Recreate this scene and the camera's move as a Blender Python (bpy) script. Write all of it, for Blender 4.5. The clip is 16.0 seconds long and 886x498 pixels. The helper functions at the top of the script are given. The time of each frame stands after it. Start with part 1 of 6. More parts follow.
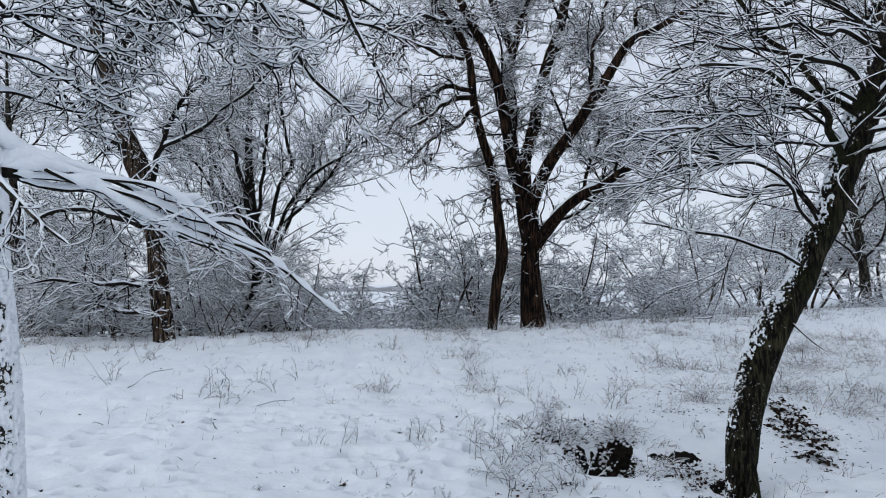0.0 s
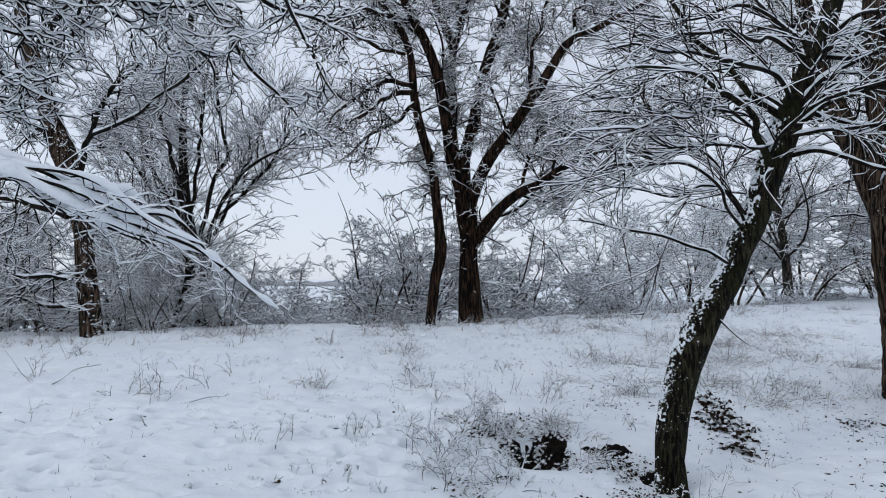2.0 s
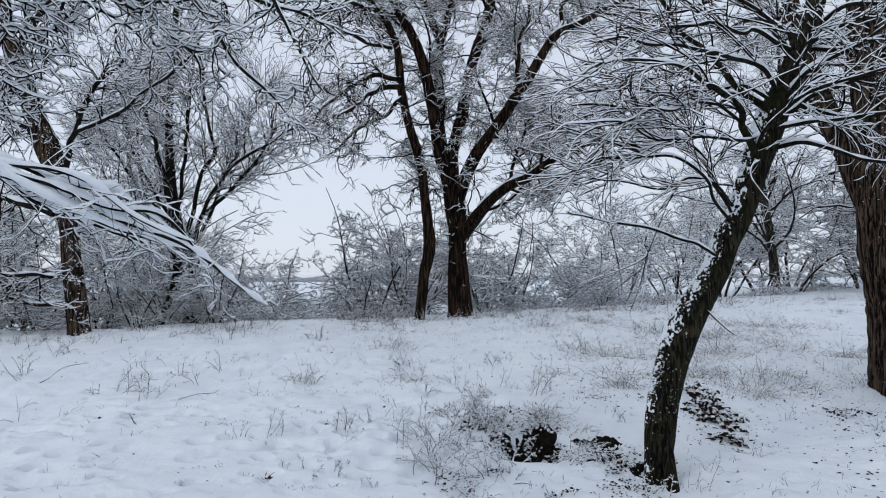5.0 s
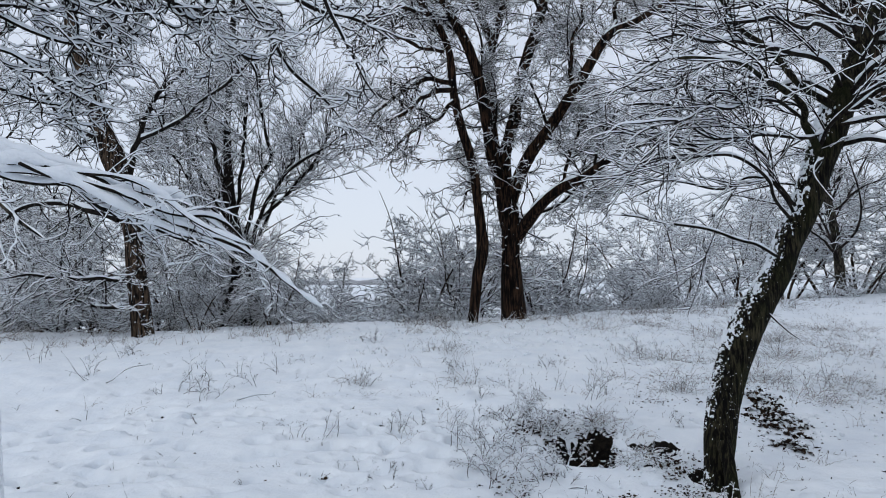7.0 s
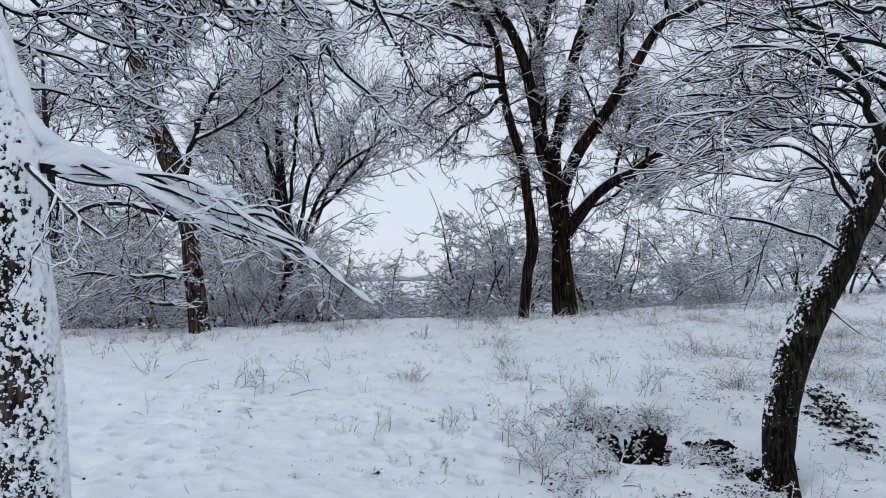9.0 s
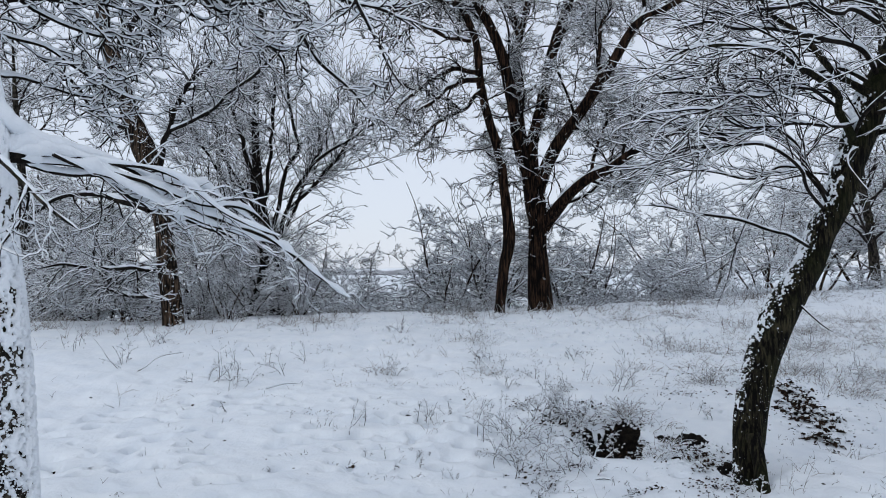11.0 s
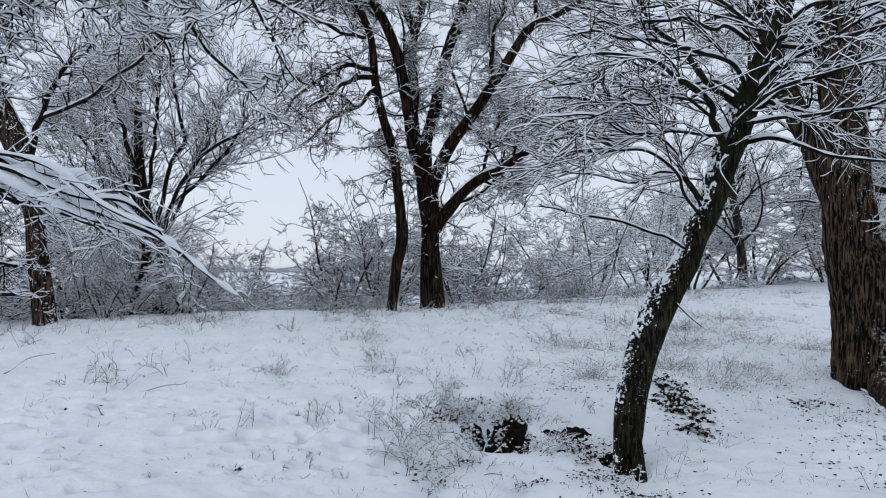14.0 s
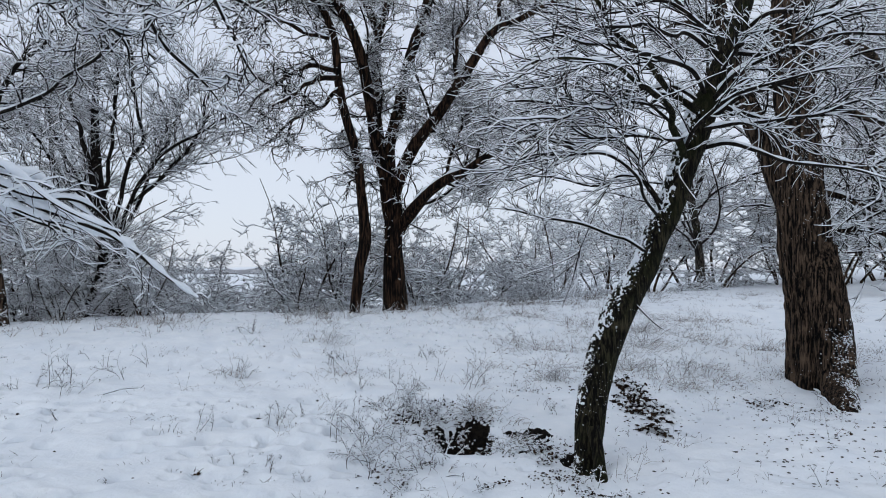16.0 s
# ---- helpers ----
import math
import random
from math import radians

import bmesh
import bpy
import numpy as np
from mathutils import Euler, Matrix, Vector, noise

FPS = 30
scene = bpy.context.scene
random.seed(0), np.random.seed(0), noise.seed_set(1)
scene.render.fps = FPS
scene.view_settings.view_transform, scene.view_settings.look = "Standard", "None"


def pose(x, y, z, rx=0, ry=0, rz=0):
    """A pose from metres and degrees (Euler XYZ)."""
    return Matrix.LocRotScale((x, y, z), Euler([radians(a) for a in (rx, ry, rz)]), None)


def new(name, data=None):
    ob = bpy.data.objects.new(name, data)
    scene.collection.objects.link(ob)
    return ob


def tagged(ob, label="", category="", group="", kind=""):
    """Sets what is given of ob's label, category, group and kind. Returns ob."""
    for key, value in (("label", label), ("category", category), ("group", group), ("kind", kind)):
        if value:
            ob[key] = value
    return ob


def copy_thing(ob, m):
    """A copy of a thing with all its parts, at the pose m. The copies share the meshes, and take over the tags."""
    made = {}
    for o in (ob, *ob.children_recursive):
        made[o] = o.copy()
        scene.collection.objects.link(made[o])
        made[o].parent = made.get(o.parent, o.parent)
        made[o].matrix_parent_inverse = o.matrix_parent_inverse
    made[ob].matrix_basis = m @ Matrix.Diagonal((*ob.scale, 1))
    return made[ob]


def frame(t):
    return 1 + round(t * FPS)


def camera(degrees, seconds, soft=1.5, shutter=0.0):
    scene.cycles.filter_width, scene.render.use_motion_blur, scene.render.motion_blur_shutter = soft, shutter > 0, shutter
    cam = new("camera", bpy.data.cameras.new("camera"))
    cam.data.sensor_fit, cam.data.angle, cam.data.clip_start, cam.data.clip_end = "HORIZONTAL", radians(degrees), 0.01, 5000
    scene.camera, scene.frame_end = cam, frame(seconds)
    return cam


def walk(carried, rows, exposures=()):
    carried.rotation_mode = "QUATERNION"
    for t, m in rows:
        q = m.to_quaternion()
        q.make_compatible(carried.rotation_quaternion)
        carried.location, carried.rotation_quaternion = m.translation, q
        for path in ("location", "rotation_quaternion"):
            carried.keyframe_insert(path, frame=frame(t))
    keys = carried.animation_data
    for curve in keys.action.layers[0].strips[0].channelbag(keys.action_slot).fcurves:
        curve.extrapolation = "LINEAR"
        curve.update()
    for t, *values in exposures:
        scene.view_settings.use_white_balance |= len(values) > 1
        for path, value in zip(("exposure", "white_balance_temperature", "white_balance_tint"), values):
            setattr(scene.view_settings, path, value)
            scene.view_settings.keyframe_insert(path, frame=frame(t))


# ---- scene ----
# The camera turns where it stands, at eye height on the level strip below a low bank.
EYE, TILT, LEAN = 1.6, 3.35, 0.0
cam = camera(60.9, 16.0, soft=1.0)
TURNS = [  # seconds, yaw, pitch, roll
    (0.0, 0.00, 0.00, 0.00),
    (0.5, -0.74, -0.06, -0.14),
    (1.0, -1.86, -0.14, -0.30),
    (1.5, -3.26, -0.23, -0.51),
    (2.0, -4.65, -0.33, -0.63),
    (2.5, -5.72, -0.40, -0.70),
    (3.0, -6.34, -0.49, -0.64),
    (3.5, -6.52, -0.58, -0.53),
    (4.0, -6.37, -0.67, -0.38),
    (4.5, -6.03, -0.73, -0.25),
    (5.0, -5.50, -0.76, -0.12),
    (5.5, -4.75, -0.75, -0.03),
    (6.0, -3.79, -0.69, 0.03),
    (6.5, -2.67, -0.61, 0.11),
    (7.0, -1.47, -0.55, 0.24),
    (7.5, -0.29, -0.56, 0.36),
    (8.0, 0.78, -0.62, 0.51),
    (8.5, 1.66, -0.71, 0.65),
    (9.0, 2.31, -0.82, 0.74),
    (9.5, 2.61, -0.96, 0.74),
    (10.0, 2.48, -1.09, 0.64),
    (10.5, 1.82, -1.21, 0.47),
    (11.0, 0.55, -1.27, 0.22),
    (11.5, -1.10, -1.30, -0.01),
    (12.0, -2.83, -1.29, -0.16),
    (12.5, -4.39, -1.30, -0.30),
    (13.0, -5.66, -1.32, -0.39),
    (13.5, -6.70, -1.38, -0.45),
    (14.0, -7.58, -1.39, -0.58),
    (14.5, -8.37, -1.35, -0.67),
    (15.0, -9.04, -1.29, -0.78),
    (15.5, -9.74, -1.22, -0.84),
    (16.0, -10.38, -1.20, -0.84),
]
walk(cam, [(t, pose(0, 0, EYE, TILT, LEAN) @ pose(0, 0, 0, 0, 0, yaw) @ pose(0, 0, 0, pitch) @ pose(0, 0, 0, 90, roll)) for t, yaw, pitch, roll in TURNS])

# ---- sky and light: an overcast winter day ----
world = bpy.data.worlds.new("overcast_sky")
scene.world = world
world.use_nodes = True
wn, wl = world.node_tree.nodes, world.node_tree.links
sky = wn.new("ShaderNodeTexSky")
sky.sky_type = "NISHITA"
sky.sun_disc = False
sky.sun_elevation, sky.sun_rotation = radians(28), radians(150)
cloud = wn.new("ShaderNodeRGB")
cloud.outputs[0].default_value = (6.02, 6.50, 7.48, 1)
mixer = wn.new("ShaderNodeMix")
mixer.data_type = "RGBA"
mixer.inputs[0].default_value = 0.88
wl.new(sky.outputs[0], mixer.inputs[6])
wl.new(cloud.outputs[0], mixer.inputs[7])
wl.new(mixer.outputs[2], wn["Background"].inputs[0])
wn["Background"].inputs[1].default_value = 0.12
sun_data = bpy.data.lights.new("sun", "SUN")
sun_data.energy, sun_data.angle, sun_data.color = 0.5, radians(20), (1.0, 0.99, 0.97)
sun = new("sun", sun_data)
sun.matrix_world = pose(0, 0, 30, 58, 0, -60)
scene.view_settings.exposure = 0.0


# ---- materials ----
def material(name):
    mat = bpy.data.materials.new(name)
    mat.use_nodes = True
    return mat, mat.node_tree.nodes, mat.node_tree.links, mat.node_tree.nodes["Principled BSDF"]


def coords(nodes, links, stretch=(1, 1, 1)):
    tc, mp = nodes.new("ShaderNodeTexCoord"), nodes.new("ShaderNodeMapping")
    mp.inputs["Scale"].default_value = stretch
    links.new(tc.outputs["Object"], mp.inputs[0])
    return mp.outputs[0]


def noise_node(nodes, links, vector, scale, detail=4.0, rough=0.6):
    n = nodes.new("ShaderNodeTexNoise")
    n.inputs["Scale"].default_value, n.inputs["Detail"].default_value, n.inputs["Roughness"].default_value = scale, detail, rough
    links.new(vector, n.inputs["Vector"])
    return n.outputs[0]


def ramp_node(nodes, links, fac, stops):
    r = nodes.new("ShaderNodeValToRGB")
    r.color_ramp.elements[0].position, r.color_ramp.elements[1].position = stops[0][0], stops[-1][0]
    r.color_ramp.elements[0].color, r.color_ramp.elements[1].color = (*stops[0][1], 1), (*stops[-1][1], 1)
    for p, c in stops[1:-1]:
        r.color_ramp.elements.new(p).color = (*c, 1)
    links.new(fac, r.inputs[0])
    return r.outputs[0]


def bump_node(nodes, links, height, strength, distance, below=None):
    b = nodes.new("ShaderNodeBump")
    b.inputs["Strength"].default_value, b.inputs["Distance"].default_value = strength, distance
    links.new(height, b.inputs["Height"])
    if below:
        links.new(below, b.inputs["Normal"])
    return b.outputs[0]


def snow_material(name, fine, coarse, lift, low=(0.735, 0.785, 0.84), high=(0.835, 0.87, 0.90)):
    """Dry lumpy snow: grain, clods and slow changes of tone."""
    mat, n, l, p = material(name)
    v = coords(n, l)
    l.new(ramp_node(n, l, noise_node(n, l, v, coarse * 0.3, 6), [(0.3, low), (0.7, high)]), p.inputs["Base Color"])
    p.inputs["Roughness"].default_value = 0.7
    p.inputs["Specular IOR Level"].default_value = 0.2
    b = bump_node(n, l, noise_node(n, l, v, fine, 5, 0.7), 0.6, lift)
    b = bump_node(n, l, noise_node(n, l, v, coarse, 4, 0.6), 0.8, lift * 4, b)
    l.new(b, p.inputs["Normal"])
    return mat


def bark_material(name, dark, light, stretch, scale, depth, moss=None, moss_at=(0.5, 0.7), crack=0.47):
    """Ridged bark: dark cracks, their own tone and painted shade together, between lighter ridges, finer grain and
    blotches over both, and moss where given.
    """
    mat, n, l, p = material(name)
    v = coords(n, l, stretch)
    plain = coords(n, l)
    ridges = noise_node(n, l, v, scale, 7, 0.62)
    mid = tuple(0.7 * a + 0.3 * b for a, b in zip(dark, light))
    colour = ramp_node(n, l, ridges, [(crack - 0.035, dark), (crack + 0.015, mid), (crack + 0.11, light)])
    patch = noise_node(n, l, plain, 3.0, 5)
    blot = n.new("ShaderNodeMix")
    blot.data_type, blot.blend_type = "RGBA", "MULTIPLY"
    blot.inputs[0].default_value = 1.0
    l.new(colour, blot.inputs[6])
    l.new(ramp_node(n, l, noise_node(n, l, plain, 7.0, 6), [(0.3, (0.55, 0.55, 0.55)), (0.7, (1.25, 1.2, 1.15))]), blot.inputs[7])
    colour = blot.outputs[2]
    if moss:
        mix = n.new("ShaderNodeMix")
        mix.data_type = "RGBA"
        l.new(ramp_node(n, l, patch, [(moss_at[0], (0, 0, 0)), (moss_at[1], (0.8, 0.8, 0.8))]), mix.inputs[0])
        l.new(colour, mix.inputs[6])
        mix.inputs[7].default_value = (*moss, 1)
        colour = mix.outputs[2]
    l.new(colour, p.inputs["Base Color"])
    p.inputs["Roughness"].default_value = 0.9
    p.inputs["Specular IOR Level"].default_value = 0.12
    b = bump_node(n, l, noise_node(n, l, plain, 90.0, 4), 0.6, 0.006)
    l.new(bump_node(n, l, ridges, 1.0, depth, b), p.inputs["Normal"])
    return mat


SNOW_GROUND = snow_material("snow_ground", 38.0, 9.0, 0.0065, (0.715, 0.77, 0.825), (0.82, 0.86, 0.89))
SNOW = snow_material("snow_on_branches", 60.0, 12.0, 0.006)
TWIG = bark_material("twig_bark", (0.004, 0.0034, 0.003), (0.020, 0.0155, 0.013), (1, 1, 1), 9.0, 0.002)
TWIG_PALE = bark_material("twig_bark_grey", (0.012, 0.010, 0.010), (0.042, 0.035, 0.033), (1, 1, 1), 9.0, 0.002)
# trunk barks: near-black crack colour stands in for shade deep in the furrows
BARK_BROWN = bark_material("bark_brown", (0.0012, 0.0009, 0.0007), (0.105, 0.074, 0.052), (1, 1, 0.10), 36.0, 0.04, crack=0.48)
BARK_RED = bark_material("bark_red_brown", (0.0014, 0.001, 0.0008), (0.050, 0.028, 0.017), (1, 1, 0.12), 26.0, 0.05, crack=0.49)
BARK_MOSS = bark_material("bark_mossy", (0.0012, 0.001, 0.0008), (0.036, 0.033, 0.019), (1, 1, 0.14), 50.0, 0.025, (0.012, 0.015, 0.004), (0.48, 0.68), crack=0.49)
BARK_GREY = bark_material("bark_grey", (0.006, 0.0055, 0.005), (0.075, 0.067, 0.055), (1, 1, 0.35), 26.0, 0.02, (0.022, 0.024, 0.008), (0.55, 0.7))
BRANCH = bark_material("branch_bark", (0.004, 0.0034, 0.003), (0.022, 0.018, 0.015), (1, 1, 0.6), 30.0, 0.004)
STRAW = bark_material("dry_straw", (0.05, 0.036, 0.024), (0.17, 0.12, 0.08), (1, 1, 1), 14.0, 0.001)
WEED = bark_material("dry_weed_stem", (0.013, 0.010, 0.008), (0.050, 0.038, 0.029), (1, 1, 1), 14.0, 0.001)
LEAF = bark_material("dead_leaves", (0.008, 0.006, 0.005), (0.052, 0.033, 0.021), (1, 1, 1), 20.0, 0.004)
# earth taken down to near black, so the hollow's shade is in its colour
SHADED_SOIL = bark_material("shaded_bare_soil", (0.002, 0.0016, 0.0013), (0.013, 0.010, 0.007), (1, 1, 1), 24.0, 0.03)
# distance haze is mixed into the snowy woods' pale blue-grey
HAZY_WOOD = bark_material("hazy_wood", (0.30, 0.32, 0.35), (0.42, 0.45, 0.49), (1, 1, 1), 0.05, 0.01)

# ---- mesh helpers ----
rng = np.random.default_rng(7)
UP = np.array((0.0, 0.0, 1.0))


def unit(a):
    return a / np.maximum(np.linalg.norm(a, axis=-1, keepdims=True), 1e-9)


def smooth(a, lo, hi):
    t = np.clip((a - lo) / (hi - lo), 0, 1)
    return t * t * (3 - 2 * t)


def lattice(ix, iy, seed):
    h = np.sin(ix * 127.1 + iy * 311.7 + seed * 74.7) * 43758.5453
    return h - np.floor(h)


def vnoise(x, y, seed=0):
    """Smooth noise of two numbers, 0 to 1."""
    ix, iy = np.floor(x), np.floor(y)
    fx, fy = x - ix, y - iy
    fx, fy = fx * fx * (3 - 2 * fx), fy * fy * (3 - 2 * fy)
    a = lattice(ix, iy, seed) * (1 - fx) + lattice(ix + 1, iy, seed) * fx
    b = lattice(ix, iy + 1, seed) * (1 - fx) + lattice(ix + 1, iy + 1, seed) * fx
    return a * (1 - fy) + b * fy


def vnoise3(p, seed=0):
    """Smooth noise of places, 0 to 1."""
    i = np.floor(p)
    f = p - i
    f = f * f * (3 - 2 * f)
    out = 0
    for a in (0, 1):
        for b in (0, 1):
            for c in (0, 1):
                h = np.sin((i[..., 0] + a) * 127.1 + (i[..., 1] + b) * 311.7 + (i[..., 2] + c) * 74.7 + seed * 17.3) * 43758.5453
                w = (f[..., 0] if a else 1 - f[..., 0]) * (f[..., 1] if b else 1 - f[..., 1]) * (f[..., 2] if c else 1 - f[..., 2])
                out = out + (h - np.floor(h)) * w
    return out


def mesh_of(name, verts, quads, mat, soft=True, second=None, pattern=None):
    me = bpy.data.meshes.new(name)
    verts, quads = np.asarray(verts, np.float32), np.asarray(quads, np.int32)
    k = quads.shape[1]
    me.vertices.add(len(verts))
    me.vertices.foreach_set("co", verts.ravel())
    me.loops.add(quads.size)
    me.loops.foreach_set("vertex_index", quads.ravel())
    me.polygons.add(len(quads))
    me.polygons.foreach_set("loop_start", np.arange(0, quads.size, k, dtype=np.int32))
    me.update(calc_edges=True)
    me.validate()
    me.polygons.foreach_set("use_smooth", np.full(len(me.polygons), soft))
    me.materials.append(mat)
    if second:
        me.materials.append(second)
        me.polygons.foreach_set("material_index", np.resize(np.array(pattern, np.int32), len(me.polygons)))
    return me


def part(name, me, parent, label=""):
    ob = new(name, me)
    ob.parent = parent
    return tagged(ob, label)


def sweep(paths, radii, sides):
    """Tubes along N paths of K points: vertices and quads."""
    n, k, _ = paths.shape
    tan = unit(np.gradient(paths, axis=1))
    ref = np.where(np.abs(tan[..., 2:3]) > 0.93, np.array((1.0, 0.0, 0.0)), UP)
    side = unit(np.cross(tan, ref))
    top = np.cross(side, tan)
    ang = np.arange(sides) * 2 * np.pi / sides + np.pi / 2
    ring = side[:, :, None] * np.cos(ang)[:, None] + top[:, :, None] * np.sin(ang)[:, None]
    verts = (paths[:, :, None] + ring * radii[:, :, None, None]).reshape(-1, 3)
    i = (np.arange(n)[:, None, None] * k + np.arange(k - 1)[None, :, None]) * sides
    a = np.arange(sides)[None, None]
    b = (a + 1) % sides
    quads = np.stack([i + a, i + b, i + sides + b, i + sides + a], -1).reshape(-1, 4)
    return verts, quads


def rings(path, sides):
    """Outward directions round one path, carried along it without a twist."""
    tan = unit(np.gradient(path, axis=0))
    ref = np.array((1.0, 0.0, 0.0)) if abs(tan[0, 2]) > 0.7 else UP
    out = np.empty((len(path), sides, 3))
    s = unit(np.cross(tan[0], ref))
    ang = np.arange(sides) * 2 * np.pi / sides
    for i, t in enumerate(tan):
        s = unit(s - t * (s @ t))
        out[i] = np.cos(ang)[:, None] * s + np.sin(ang)[:, None] * np.cross(t, s)
    return out


def tube_quads(n, sides):
    i = np.arange(n - 1)[:, None] * sides
    a = np.arange(sides)[None]
    b = (a + 1) % sides
    return np.stack([i + a, i + b, i + sides + b, i + sides + a], -1).reshape(-1, 4)


def joined(pieces):
    verts, quads, at = [], [], 0
    for v, q in pieces:
        verts.append(v)
        quads.append(q + at)
        at += len(v)
    return np.concatenate(verts), np.concatenate(quads)


def spline(points, step):
    """A smooth line through a few points (x, y, z, radius), with a place every step metres."""
    p = np.array(points, float)
    p = np.vstack([2 * p[0] - p[1], p, 2 * p[-1] - p[-2]])
    out = []
    for i in range(1, len(p) - 2):
        n = max(2, int(np.linalg.norm(p[i + 1, :3] - p[i, :3]) / step))
        t = (np.arange(n) / n)[:, None]
        a, b, c, d = p[i - 1], p[i], p[i + 1], p[i + 2]
        out.append(0.5 * (2 * b + (c - a) * t + (2 * a - 5 * b + 4 * c - d) * t * t + (3 * b - a - 3 * c + d) * t ** 3))
    out = np.vstack([*out, p[-2:-1]])
    return out[:, :3], np.maximum(out[:, 3], 0.004)


def grow(start, heading, length, radius, k, curl, rise, tip=0.35, pull=(0.0, 0.0, 0.0), sway=0.5):
    """N wandering shoots: paths and radii. rise pulls them up (or down) at each step, pull towards one side; sway is the share of a steady bend."""
    n = len(start)
    paths = np.empty((n, k + 1, 3))
    paths[:, 0] = p = start
    d = unit(heading)
    bend = rng.normal(0, curl, (n, 3))
    for i in range(k):
        d = unit(d + bend * sway + rng.normal(0, curl * min(1.0, 1.5 - sway), (n, 3)) + UP * rise + np.array(pull))
        p = p + d * (length / k)[:, None]
        paths[:, i + 1] = p
    return paths, radius[:, None] * np.linspace(1, tip, k + 1)[None]


def sprout(paths, radii, count, lo, hi, angle, flat=0.0, lee=0.0):
    """Where count shoots leave each path, their headings, and the wood's radius there."""
    n, k, _ = paths.shape
    who = np.repeat(np.arange(n), count)
    t = rng.uniform(lo, hi, len(who)) * (k - 1)
    i = np.minimum(t.astype(int), k - 2)
    f = (t - i)[:, None]
    p = paths[who, i] * (1 - f) + paths[who, i + 1] * f
    tan = unit(paths[who, i + 1] - paths[who, i])
    out = rng.normal(0, 1, (len(who), 3))
    out[:, 2] *= 1 - flat
    out[:, 1] = np.where((out[:, 1] < 0) & (rng.random(len(who)) < lee), -out[:, 1], out[:, 1])
    out = unit(out - tan * (out * tan).sum(1, keepdims=True))
    a = np.radians(rng.uniform(angle[0], angle[1], len(who)))[:, None]
    r = radii[who, i] * (1 - f[:, 0]) + radii[who, i + 1] * f[:, 0]
    return p, tan * np.cos(a) + out * np.sin(a), r, t / (k - 1), who


def snow_on(paths, radii, thick, sides, least=0.25):
    """A lumpy roll of snow lying on the upper side of shoots."""
    tan = unit(np.gradient(paths, axis=1))
    lying = np.sqrt(np.clip(1 - tan[..., 2] ** 2, 0, 1))
    lump = rng.uniform(0.55, 1.3, radii.shape)
    if lump.shape[1] > 14:
        lump = (lump + np.roll(lump, 1, 1)) / 2
    s = (thick * 0.62 + radii * 0.3) * np.maximum(lying, least) * lump
    s = s * np.linspace(1.0, 0.5, s.shape[1])
    if s.shape[1] > 14:
        far = np.linalg.norm(paths - paths[:, :1], axis=2)
        s = s * (0.35 + 1.25 * vnoise(far / 0.11, far * 0 + paths[:, :1, 0] * 7.3, 71)) * np.clip(far / 0.12, 0.1, 1)
    return sweep(paths + UP * (radii * 0.75 + s * 0.5)[..., None], s, sides)


BALL = bmesh.new()
bmesh.ops.create_icosphere(BALL, subdivisions=1, radius=1.0)
BALL_V = np.array([v.co for v in BALL.verts])
BALL_F = np.array([[v.index for v in f.verts] for f in BALL.faces])
BALL.free()


def crumbs(places, sizes, flat, tilt):
    """Small lumps: an uneven flattened ball at each place."""
    n = len(places)
    shape = BALL_V[None] * (1 + rng.normal(0, 0.22, (n, len(BALL_V), 1)))
    shape = shape * np.array((1, 1, flat)) * np.stack([rng.uniform(0.7, 1.4, n), rng.uniform(0.5, 1.0, n), np.ones(n)], 1)[:, None]
    a, b = rng.uniform(0, 2 * np.pi, n), rng.normal(0, tilt, n)
    ca, sa, cb, sb = np.cos(a), np.sin(a), np.cos(b), np.sin(b)
    z0 = np.zeros(n)
    turn = np.stack([np.stack([ca, -sa * cb, sa * sb], 1), np.stack([sa, ca * cb, -ca * sb], 1), np.stack([z0, sb, cb], 1)], 1)
    v = np.einsum("nij,nkj->nki", turn, shape) * sizes[:, None, None] + places[:, None]
    return v.reshape(-1, 3), (BALL_F[None] + (np.arange(n) * len(BALL_V))[:, None, None]).reshape(-1, 3)


def snowy_shoots(paths, radii, thick):
    """Twigs of four faces: bark below, a ridge of snow above."""
    n, k, _ = paths.shape
    tan = unit(np.gradient(paths, axis=1))
    ref = np.where(np.abs(tan[..., 2:3]) > 0.93, np.array((1.0, 0.0, 0.0)), UP)
    side = unit(np.cross(tan, ref))
    top = np.cross(side, tan)
    lying = np.sqrt(np.clip(1 - tan[..., 2] ** 2, 0, 1))
    s = (thick * 0.85 + radii * 0.25) * np.maximum(lying, 0.3) * rng.uniform(0.5, 1.4, radii.shape) * np.linspace(1, 0.6, k)
    wide = np.maximum(radii, s * 0.5)[..., None]
    r, s = radii[..., None], s[..., None]
    verts = np.stack([paths + top * (r * 0.7 + s * 1.4), paths + side * wide + top * r * 0.45, paths - top * r * 1.25, paths - side * wide + top * r * 0.45], 2).reshape(-1, 3)
    i = (np.arange(n)[:, None, None] * k + np.arange(k - 1)[None, :, None]) * 4
    a = np.arange(4)[None, None]
    b = (a + 1) % 4
    return verts, np.stack([i + a, i + b, i + 4 + b, i + 4 + a], -1).reshape(-1, 4)


